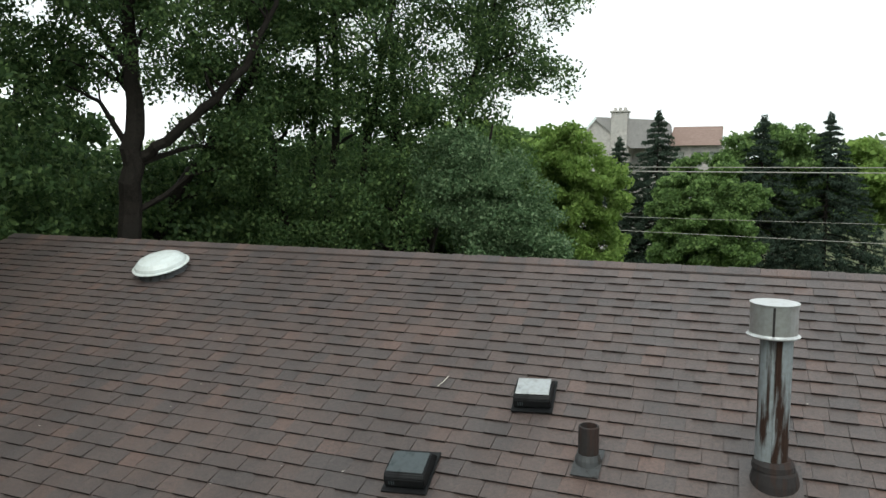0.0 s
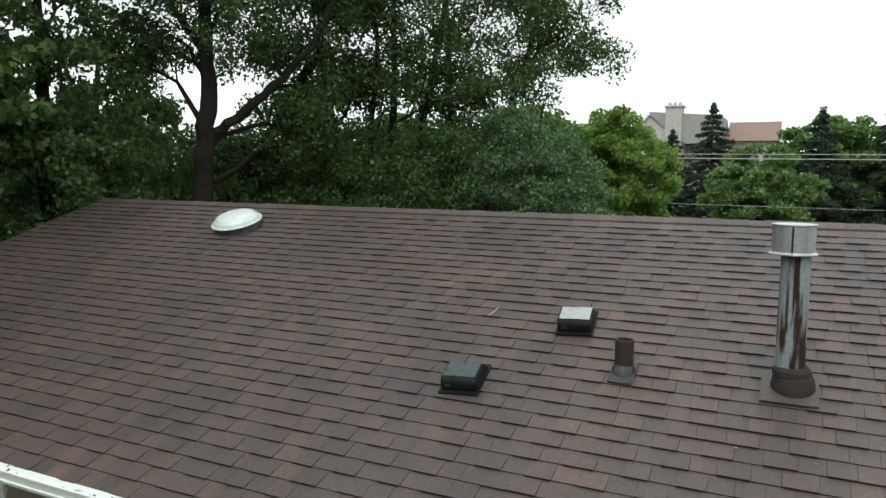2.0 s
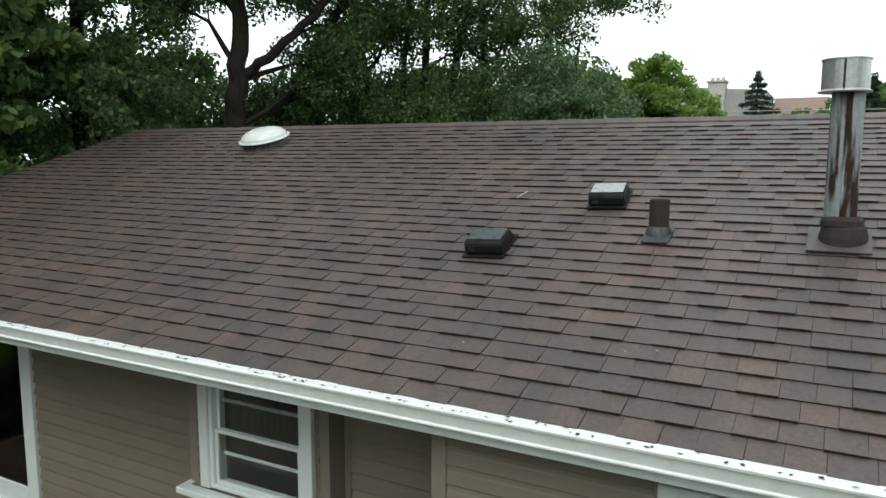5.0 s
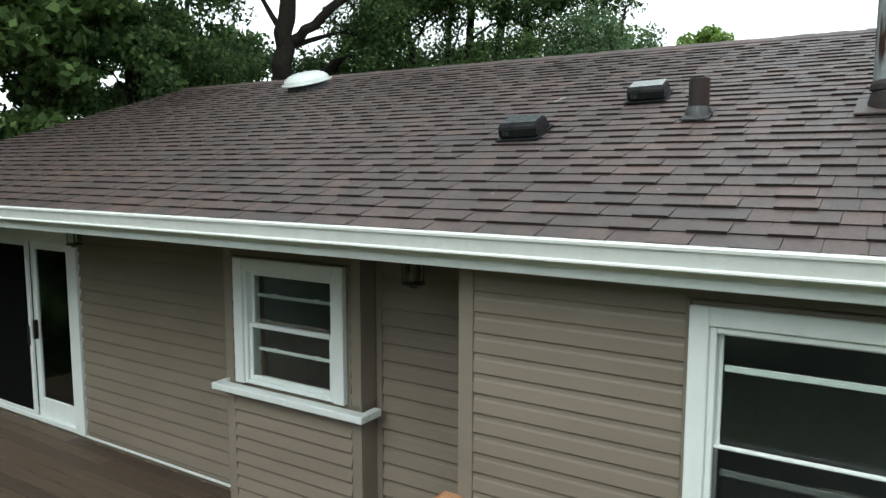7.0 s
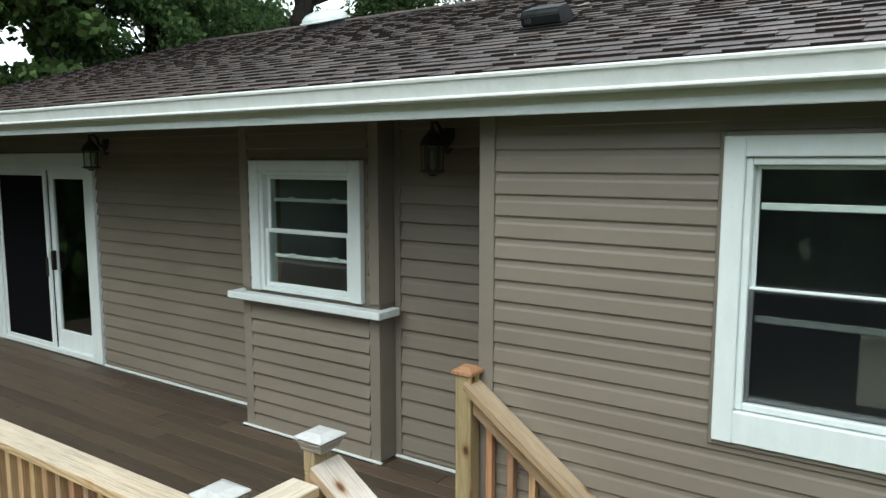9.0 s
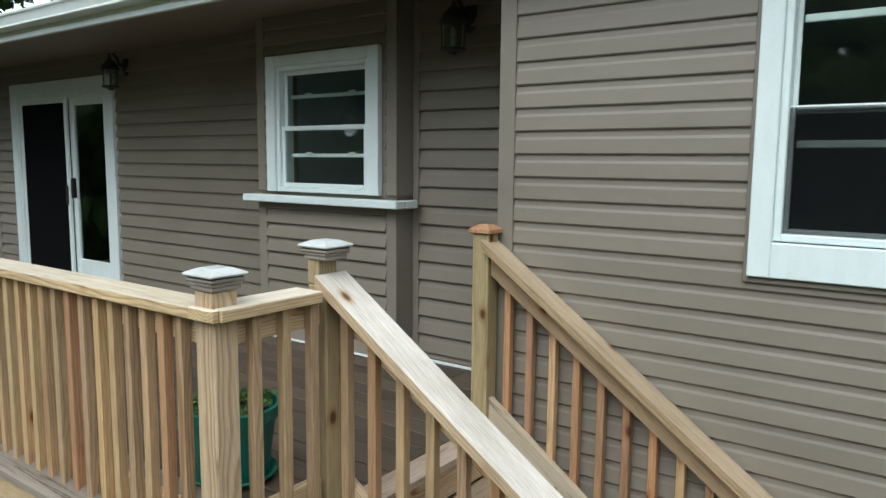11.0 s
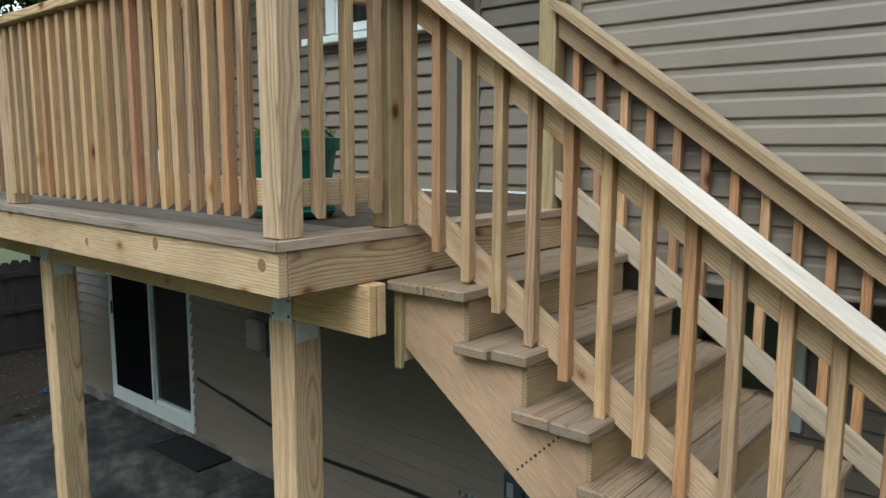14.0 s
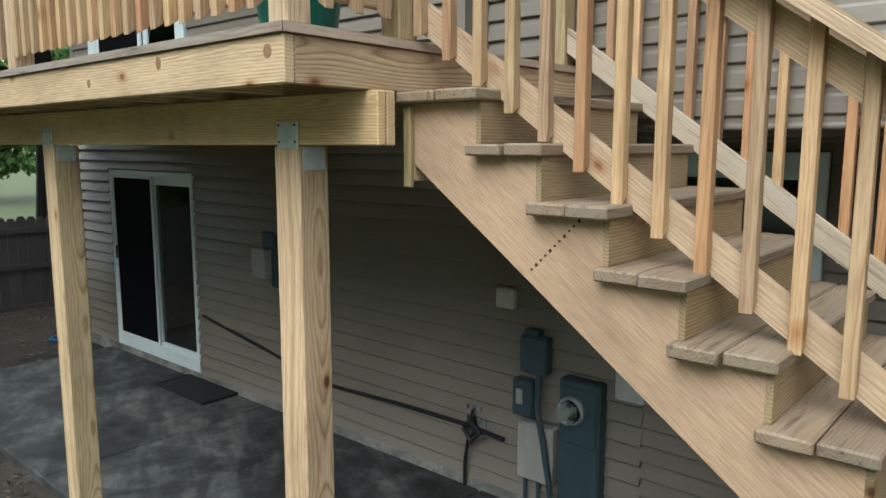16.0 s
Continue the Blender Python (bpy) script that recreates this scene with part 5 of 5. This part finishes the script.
broadleaf((9.5, 44.0, F), [[(9.5, 44.0, F, 0.2), (9.5, 44.0, 5.5, 0.05)]], [((9.5, 44.0, 4.0), (3.4, 2.4, 2.6), 180)], 43, 20000, 0.28, 0.55, leaf_mid, "far tree beside the street", 30)
broadleaf((-14.0, 36.0, F), [[(-14.0, 36.0, F, 0.2), (-14.0, 36.0, 5.5, 0.05)]], [((-14.0, 36.0, 4.4), (5.5, 2.4, 3.4), 240)], 47, 24000, 0.3, 0.6, leaf_mid, "far green trees beside the stone house", 30)
spruce(-3.57, 36.0, 10.15, 2.1, 51, 26000, "tall dark blue-green spruce")
spruce(-5.59, 36.5, 8.8, 1.9, 52, 20000, "dark spruce half hidden by green trees")
spruce(1.45, 36.0, 9.72, 2.3, 53, 26000, "broad dark spruce in the row")
spruce(4.45, 36.5, 9.8, 2.4, 54, 28000, "pointed dark spruce near the street")

# unseen trees behind the camera, added to block low sky and darken window reflections
for k, (x, y, z, r, tall, n_) in enumerate(((-9, -19, 5.0, 4.8, 5.8, 300), (-2, -20, 4.6, 4.8, 5.2, 300), (6, -19, 4.6, 4.6, 5.2, 300), (14, -11, 5.2, 4.4, 6.2, 280), (-13.5, -4.6, 6.4, 3.4, 7.0, 420), (-18, -10, 6.4, 4.4, 7.4, 380), (-13, -11.5, 5.8, 4.0, 6.6, 400), (13, -2, 4.4, 4.2, 5.2, 260))):
    broadleaf((x, y, F), [[(x, y, F, 0.22), (x, y, z + 1, 0.08)]], [((x, y, z), (r, r * 0.8, tall), n_)], 80 + k, 13000, 0.46, 0.8, leaf_mid, "unseen leafy yard tree, added to block sky and fill reflections", 20)

# out-of-view tree, added only to shade the left roof, deck and wall
broadleaf((-12.2, -1.2, F), [[(-12.2, -1.2, F, 0.22), (-12.1, -1.2, 5.5, 0.16), (-11.9, -1.1, 10, 0.05)]], [((-11.7, -1.0, 10.0), (2.9, 2.7, 4.2), 330)], 95, 34000, 0.3, 0.62, leaf_dark, "tall unseen tree added to shade the house end", 40)

# ---- far house, wires, street ----
hx, hy, hz = -5.3, 60.0, 3.0
far_house = thing("far_house", (hx, hy, GROUND), "distant pale stone house with reddish roof and chimney", "house")
part("wall", box(hx - 3.4, hx + 4.6, hy + 0.2, hy + 8, GROUND - 0.3, 6.2 + hz), stone, far_house)
part("gable_wall", prism([(hx - 6.6, GROUND - 0.3), (hx - 6.6, 6.6 + hz), (hx - 5.3, 8.2 + hz), (hx - 2.6, 5.9 + hz), (hx - 2.6, GROUND - 0.3)], 1, hy - 2.5, hy + 4), stone, far_house)
part("gable_roof", prism([(hx - 5.35, 8.15 + hz), (hx - 5.3, 8.35 + hz), (hx + 0.2, 7.95 + hz), (hx + 0.4, 5.8 + hz), (hx - 2.4, 5.75 + hz)], 1, hy - 2.7, hy + 4.2), slate, far_house, "grey shingle gable roof")
part("roof", prism([(hy - 0.4, 6.0 + hz), (hy + 4, 7.75 + hz), (hy + 8.4, 6.0 + hz)], 0, hx + 0.4, hx + 4.5), far_roof, far_house)
part("roof_edge", prism([(hy - 0.5, 5.9 + hz), (hy + 4, 7.7 + hz), (hy + 4, 7.9 + hz), (hy - 0.5, 6.1 + hz)], 0, hx + 4.5, hx + 4.7), white, far_house)
part("gable_trim", prism([(hx - 6.7, 6.5 + hz), (hx - 6.7, 6.7 + hz), (hx - 5.3, 8.4 + hz), (hx - 5.2, 8.2 + hz)], 1, hy - 2.75, hy - 2.6), white, far_house)
ch = part("chimney", box(hx - 4.0, hx - 2.7, hy - 2.9, hy - 1.6, 5, 8.65 + hz, 0.03), stone, far_house)
part("chimney_cap", box(hx - 4.1, hx - 2.6, hy - 3.0, hy - 1.5, 8.65 + hz, 8.8 + hz, 0.02), stone, ch)
for q in (-3.75, -3.35, -2.95):
    part("flue_pot", lathe([(0.16, 0), (0.13, 0.28)], (hx + q, hy - 2.2, 8.8 + hz), 8), stone, ch)
for q in (1.2, 2.6, 3.8):
    part("window", box(hx + q - 0.4, hx + q + 0.4, hy + 0.16, hy + 0.195, 4.2 + hz, 5.5 + hz), glass, far_house)
for k, (za, zb, yy, sag, rad) in enumerate(((7.13, 7.10, 18.5, 0.03, 0.015), (7.25, 7.24, 18.6, 0.03, 0.011), (5.78, 5.70, 18.5, 0.03, 0.006), (5.42, 5.2, 18.5, 0.03, 0.008))):
    cable = thing("overhead_cable", (0, yy, za), "thin overhead utility cable across the yard", "cable", group="overhead cables")
    pts = []
    for i in range(15):
        x = -6.0 + i * 1.6
        t = (x + 6.0) / 8.0
        pts.append((x, yy + 0.11 * (x + 6.0), za + (zb - za) * t - sag * math.sin(i / 14 * math.pi)))
    part("wire", tube(pts, rad, 6), box_grey, cable)
woods = thing("far_woods", (0, 150, GROUND), "distant belt of hazy green trees on the horizon", "woods", kind="stuff")
g = random.Random(91)
leaf_mesh("foliage", [(x, 150 + g.uniform(-8, 8) - 0.0011 * x * x, GROUND + h * g.random()) for x in range(-260, 261, 2) for h in [g.uniform(9.5, 15.0)] for _ in range(9)], 42000, 1.1, 1.9, leaf_far, woods, 92, 0.7)
street = thing("road", (20, 40, GROUND), "pale concrete street far beyond the trees", "road", kind="structure")
part("surface", prism([(2.6, 36), (40, 44), (40, 50), (2.6, 41)], 2, GROUND - 0.6, GROUND + 0.06), concrete, street)
part("driveway", prism([(4.5, 24), (7.0, 24), (6.5, 36.8), (4.2, 36.3)], 2, GROUND - 0.6, GROUND + 0.05), concrete, street)

# ---- fence ----
fence = thing("fence", (-11.4, 0, GROUND), "weathered grey board fence along the garden", "fence")
y = -4.0
k = 0
while y < 7.0:
    h = 1.06 + random.uniform(-0.015, 0.015)
    bm = prism([(y, -0.85), (y + 0.132, -0.85), (y + 0.132, h - 0.05), (y + 0.1, h), (y + 0.032, h), (y, h - 0.05)], 0, -11.42, -11.40)
    part("fence_board", bm, fence_mat, fence)
    y += 0.138
for z in (-0.35, 0.28, 0.82):
    part("fence_rail", box(-11.398, -11.36, -4, 7, z, z + 0.08), fence_mat, fence)

# ---- things on the walls ----
def lantern(x, z, label, wall=0.0):
    """A carriage lantern hung from a scroll arm."""
    y = -0.15
    l = thing("wall_lantern", (x, y, z), label, "wall lamp", group="wall lanterns")
    part("back_plate", lathe([(0.055, 0.0), (0.055, 0.012), (0.04, 0.022), (0.015, 0.03)], (0, 0, 0), 16, None, Matrix.Translation((x + 0.02, -0.004, z + 0.2)) @ Matrix.Rotation(radians(90), 4, "X") @ Matrix.Diagonal((1, 1.7, 1, 1))), bronze, l)
    part("arm", tube([(x + 0.02, -0.03, z + 0.2), (x + 0.02, -0.055, z + 0.19), (x + 0.015, -0.075, z + 0.215), (x + 0.01, -0.085, z + 0.262), (x + 0.005, -0.115, z + 0.292), (x, y - 0.005, z + 0.29), (x, y, z + 0.26)], 0.011, 7), bronze, l)
    part("roof", lathe([(0.062, 0.148), (0.083, 0.15), (0.083, 0.158), (0.074, 0.168), (0.066, 0.19), (0.05, 0.21), (0.034, 0.222), (0.034, 0.232), (0.022, 0.24), (0.012, 0.252), (0.012, 0.27), (0.003, 0.275)], (x, y, z), 24), bronze, l)
    part("base", lathe([(0.02, -0.03), (0.03, -0.018), (0.05, -0.012), (0.076, -0.004), (0.076, 0.006), (0.058, 0.01)], (x, y, z), 24), bronze, l)
    for k in range(6):
        a = 2 * math.pi * (k + 0.5) / 6
        part("bar", tube([(x + 0.064 * math.cos(a), y + 0.064 * math.sin(a), z + 0.005), (x + 0.067 * math.cos(a), y + 0.067 * math.sin(a), z + 0.15)], 0.0045, 4), bronze, l)
    g_ = part("glass_shade", lathe([(0.053, 0.0105), (0.056, 0.1475), (0.0545, 0.1475), (0.0515, 0.0105)], (x, y, z), 6), glass, l)
    g_.visible_shadow = False
    part("candle", lathe([(0.011, 0.0105), (0.011, 0.07), (0.016, 0.08), (0.013, 0.11), (0.003, 0.13)], (x, y, z), 8), beige, l)
    l.location.y += wall * U


lantern(-2.03, 4.397, "dark bronze carriage lantern on taupe siding", -0.13)
lantern(-5.93, 4.40, "dark bronze carriage lantern beside the patio door")

mat_ = thing("doormat", (-5.85, -0.22, PATIO), "black rubber doormat on the concrete patio", "doormat")
bm = box(-6.30, -5.42, -0.43, -0.03, PATIO + 0.004, PATIO + 0.022, 0.006)
part("pad", bm, rubber, mat_)
bm = box(-6.30, -5.42, -0.43, -0.40, PATIO + 0.0225, PATIO + 0.03, 0.003)
box(-6.30, -5.42, -0.06, -0.03, PATIO + 0.0225, PATIO + 0.03, 0.003, bm=bm)
box(-6.30, -6.27, -0.399, -0.061, PATIO + 0.0225, PATIO + 0.03, 0.003, bm=bm)
box(-5.45, -5.42, -0.399, -0.061, PATIO + 0.0225, PATIO + 0.03, 0.003, bm=bm)
part("border", bm, rubber, mat_)

outlet = thing("outlet_box", (-4.910, -0.02, 1.0), "grey weatherproof outlet box on the siding", "electric box")
part("plate", box(-4.820, -4.680, -0.06, -0.02, 0.9, 1.36, 0.01), meter_grey, outlet)
part("cover", box(-5.010, -4.800, -0.13, -0.025, 0.97, 1.24, 0.012), box_grey, outlet)
part("cap", box(-4.880, -4.720, -0.11, -0.061, 1.24, 1.4, 0.02), meter_grey, outlet)

small_box = thing("junction_box", (-2.255, -0.02, 1.1), "small beige junction box on the siding", "electric box")
part("case", box(-2.345, -2.205, -0.085, -0.02, 1.09, 1.225, 0.012), beige, small_box)
part("cover", box(-2.330, -2.220, -0.093, -0.0855, 1.105, 1.21, 0.004), beige, small_box)

riser = thing("conduit_box", (-2.040, -0.02, 0.6), "dark grey cable riser box on the wall", "electric box")
part("case", box(-2.130, -1.930, -0.11, -0.02, 0.71, 0.95, 0.012), meter_grey, riser)
part("neck", box(-2.110, -2.000, -0.09, -0.02, 0.945, 0.985, 0.006), meter_grey, riser)
part("switch_case", box(-2.175, -2.025, -0.12, -0.02, 0.42, 0.66, 0.01), meter_grey, riser)
part("switch_plate", box(-2.140, -2.090, -0.128, -0.1205, 0.5, 0.6, 0.003), box_grey, riser)
part("lower_case", box(-2.140, -1.870, -0.11, -0.02, 0.0, 0.38, 0.012), box_grey, riser)
part("conduit", tube([(-1.990, -0.09, 0.72), (-1.980, -0.12, 0.5), (-1.920, -0.14, 0.3), (-1.870, -0.13, 0.0), (-1.860, -0.12, -0.22)], 0.02, 8), meter_grey, riser)
for q in (-2.10, -2.0):
    part("conduit", tube([(q, -0.06, 0.0), (q, -0.06, -0.22)], 0.014, 8), meter_grey, riser)

meter = thing("electric_meter", (-1.685, -0.02, 0.3), "dark grey electric meter cabinet with round glass meter", "electric meter")
part("cabinet", box(-1.825, -1.545, -0.12, -0.02, -0.2, 0.74, 0.012), meter_grey, meter)
part("lid", box(-1.805, -1.565, -0.132, -0.1205, 0.34, 0.7, 0.006), meter_grey, meter)
turn90 = Matrix.Translation((-1.715, -0.132, 0.56)) @ Matrix.Rotation(radians(90), 4, "X")
part("ring", lathe([(0.088, 0.0), (0.088, 0.03), (0.078, 0.04), (0.074, 0.04)], (0, 0, 0), 24, None, turn90), galvanized_clean, meter)
part("dial", lathe([(0.07, 0.02), (0.07, 0.035)], (0, 0, 0), 20, None, turn90), cap_grey, meter)
part("glass_cover", lathe([(0.072, 0.04), (0.068, 0.09), (0.05, 0.105), (0.01, 0.11)], (0, 0, 0), 20, None, turn90), glass, meter)
bm = bmesh.new()
for j, wdt in ((0.03, 0.08), (-0.005, 0.09), (-0.03, 0.06)):
    box(-1.715 - wdt / 2, -1.715 + wdt / 2, -0.171, -0.1685, 0.555 + j, 0.57 + j, bm=bm)
part("dial_marks", bm, bronze, meter)
panel = thing("notice_plate", (-1.4, -0.02, 0.75), "small white plate on the siding", "sign")
part("plate", box(-1.49, -1.30, -0.045, -0.02, 0.66, 0.85, 0.006), cap_grey, panel)

hose_bib = thing("cable_bundle", (-2.5, -0.05, 0.2), "black cable bundle looped on a wall bracket", "cable")
part("plate", box(-2.62, -2.46, -0.03, -0.018, 0.13, 0.35, 0.004), galvanized, hose_bib)
part("cable", tube([(-6.0, -0.035, 0.45), (-4.06, -0.04, 0.165), (-3.2, -0.045, 0.2), (-2.6, -0.06, 0.215), (-2.27, -0.075, 0.2)], 0.017, 7), black_cable, hose_bib)
part("cable", tube([(-2.53, -0.07, 0.34), (-2.55, -0.09, 0.25), (-2.5, -0.1, 0.2), (-2.56, -0.09, 0.12), (-2.6, -0.07, -0.05), (-2.61, -0.06, -0.23)], 0.014, 7), black_cable, hose_bib)
part("knot", tube([(-2.6, -0.085, 0.22), (-2.52, -0.115, 0.27), (-2.45, -0.1, 0.2), (-2.52, -0.1, 0.13), (-2.6, -0.09, 0.2)], 0.02, 7), black_cable, hose_bib)

# flower pot
pot = thing("flower_pot", (-1.87, -2.0, DECK), "large green plastic pot of seedlings on the deck", "flower pot")
qx, qy, qz = -1.87, -2.0, DECK + 0.006
part("saucer", lathe([(0.15, 0.0), (0.175, 0.025), (0.17, 0.03), (0.14, 0.012)], (qx, qy, qz), 28), pot_mat, pot)
part("body", lathe([(0.135, 0.013), (0.17, 0.25), (0.185, 0.253), (0.188, 0.3), (0.175, 0.303), (0.168, 0.26), (0.15, 0.25)], (qx, qy, qz), 32), pot_mat, pot)
part("soil", lathe([(0.16, 0.25), (0.12, 0.27), (0.01, 0.275)], (qx, qy, qz), 24), soil, pot)
g = random.Random(4)
leaf_mesh("foliage", [(qx + 0.15 * math.cos(a) * g.random() ** 0.5, qy + 0.15 * math.sin(a) * g.random() ** 0.5, qz + 0.29 + 0.03 * g.random()) for a in [g.uniform(0, 6.28) for _ in range(60)]], 900, 0.026, 0.03, leaf_mid, pot, 5)

# ---- litter ----
def litter(name, label, spots, size, material, at, seed):
    """Small curled flakes lying about."""
    g = random.Random(seed)
    ob = thing(name, at, label, "litter", kind="stuff")
    bm = bmesh.new()
    for x, y, z in spots:
        a, s = g.uniform(0, 6.28), size * g.uniform(0.5, 1.3)
        ca, sa = math.cos(a) * s, math.sin(a) * s
        lift = s * g.uniform(0.1, 0.5)
        v = [bm.verts.new(p) for p in ((x - ca, y - sa, z + 0.004), (x + sa * 0.5, y - ca * 0.5, z + lift), (x + ca, y + sa, z + 0.004), (x - sa * 0.5, y + ca * 0.5, z + lift * 0.6))]
        bm.faces.new(v)
    part("flakes", bm, material, ob)


g = random.Random(77)
dry_leaf = leaf_material("dry_leaf_litter", (0.05, 0.04, 0.028), (0.12, 0.1, 0.075), (0.26, 0.24, 0.2))
litter("leaf_litter", "scattered dry leaves and chips on the soil", [(g.uniform(-11.2, -7.6), g.uniform(-4.0, 4.0), GROUND + 0.05) for _ in range(1800)] + [(g.uniform(-7.6, -4.6), g.uniform(-3.6, -2.0), GROUND + 0.05) for _ in range(500)], 0.035, dry_leaf, (-9, -1, GROUND), 1)
litter("gutter_debris", "dark bits of leaf stuck along the gutter lip", [(g.uniform(-6.5, 2.5), EAVE_Y - 0.104 + g.uniform(-0.006, 0.006), 4.827) for _ in range(110)] + [(g.uniform(-6.5, 2.5), EAVE_Y - g.uniform(0.04, 0.09), 4.825) for _ in range(60)], 0.014, soil, (-2, EAVE_Y, EAVE_Z), 2)
litter("roof_debris", "pale twigs and seed husks lying on the shingles", [(x, y, roof_at(y) + 0.012) for x, y in [(g.uniform(-6, 1.5), g.uniform(-0.9, 2.5)) for _ in range(24)]], 0.011, blind_mat, (-2, 1, 5.2), 3)
twig = thing("roof_twig", (-1.80, 1.40, roof_at(1.40)), "pale dry twig lying on the shingles", "twig")
part("stick", tube([(-1.83, 1.35, roof_at(1.35) + 0.02), (-1.805, 1.41, roof_at(1.41) + 0.025), (-1.795, 1.48, roof_at(1.48) + 0.022)], 0.0035, 5), blind_mat, twig)
blue = mat("blue_plastic", (0.02, 0.09, 0.2), 0.4)
scrap = thing("plastic_scrap", (-7.9, 0.2, GROUND), "crumpled blue plastic scrap on the soil", "litter")
bm = bmesh.new()
bmesh.ops.create_icosphere(bm, subdivisions=3, radius=0.12, matrix=Matrix.Translation((-9.05, -0.25, GROUND + 0.075)))
for v in bm.verts:
    d = noise.noise(v.co * 14) * 0.06
    v.co.z = GROUND + 0.03 + (v.co.z - GROUND - 0.03) * 0.45 + d * 0.5
    v.co.x += d
    v.co.y += noise.noise(v.co * 11) * 0.05
scrap.location = Vector((-9.05, -0.25, GROUND + 0.03)) * U
part("sheet", bm, blue, scrap)

# ---- roof shingles ----
EXPO = 0.1447                       # up the slope
rnd = random.Random(7)


def slope_point(x, s, h):
    """A point s up the slope from the eave, h above the sheathing."""
    return Vector((x, EAVE_Y - 0.03 + s / LONG - h * SLOPE / LONG, EAVE_Z - 0.03 * SLOPE + s * SLOPE / LONG + h / LONG))


def shingle_verts(x0, x1, s, thick, lift):
    """One tab: its butt edge thick, its head tucked under the next course."""
    low, high = s, s + EXPO * 1.12
    return [slope_point(x0, low, -0.008), slope_point(x1, low, -0.008), slope_point(x1, low, thick + lift), slope_point(x0, low, thick + lift), slope_point(x0, high, 0.0015), slope_point(x1, high, 0.0015)]


FACES = [(0, 1, 2, 3), (3, 2, 5, 4), (0, 3, 4), (1, 5, 2)]


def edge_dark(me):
    """Granules on top; dark asphalt butt edges, with each course's shadow line painted in."""
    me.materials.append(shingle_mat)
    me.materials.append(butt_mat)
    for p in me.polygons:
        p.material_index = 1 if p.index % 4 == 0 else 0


top = (RIDGE_Y - EAVE_Y + 0.03) * LONG
rows_up = int(top / EXPO)
loose_v, loose_f = [], []
near_zone = []
for r in range(rows_up + 1):
    s = r * EXPO
    if s + EXPO * 1.12 > top - 0.01:
        continue
    x = ROOF_L - rnd.uniform(0, 0.3)
    tooth = rnd.random() < 0.5
    while x < 4.6:
        tooth = not tooth if rnd.random() < 0.82 else tooth
        x1 = x + rnd.uniform(0.135, 0.17) * (1.06 if tooth else 0.95)
        a = max(x, ROOF_L)
        if x1 > a + 0.02:
            thick = rnd.uniform(0.0142, 0.0165) if tooth else rnd.uniform(0.0072, 0.0086)
            verts = shingle_verts(a, x1 - 0.002, s + rnd.uniform(-0.0015, 0.0015) + (-0.003 if tooth else 0.003) + 0.0015 * math.sin(a * 1.1 + r * 2.3), thick, rnd.uniform(0, 0.001))
            if -2.3 < a < 0.9 and r < 15:
                near_zone.append(verts)
            else:
                k = len(loose_v)
                loose_v += verts
                loose_f += [tuple(k + i for i in f) for f in FACES]
        x = x1
for n_, verts in enumerate(near_zone):
    if n_ < 300:
        me = bpy.data.meshes.new("shingle")
        me.from_pydata([(v * U - origin(roof)) for v in verts], [], FACES)
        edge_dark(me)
        link_mesh("shingle", me, None, roof)
    else:
        k = len(loose_v)
        loose_v += verts
        loose_f += [tuple(k + i for i in f) for f in FACES]
me = bpy.data.meshes.new("shingle_field")
me.from_pydata([(v * U - origin(roof)) for v in loose_v], [], loose_f)
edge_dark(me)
tagged(link_mesh("shingle_field", me, None, roof), kind="stuff")
x = ROOF_L
while x < 4.6:
    w = 0.135
    bm = bmesh.new()
    h = rnd.uniform(0.012, 0.02)
    half = 0.105
    pts = [(-half, -half * SLOPE + 0.004), (0, h), (half, -half * SLOPE + 0.004), (half, -half * SLOPE - 0.012), (0, h - 0.018), (-half, -half * SLOPE - 0.012)]
    prism([(RIDGE_Y + a, RIDGE_Z + b + 0.006) for a, b in pts], 0, x, x + w - 0.002, bm)
    part("ridge_shingle", bm, shingle_mat, roof)
    x += w
part("drip_edge", box(ROOF_L, ROOF_R, EAVE_Y - 0.028, EAVE_Y - 0.02, EAVE_Z - 0.05, EAVE_Z - 0.022), white_dirty, roof)
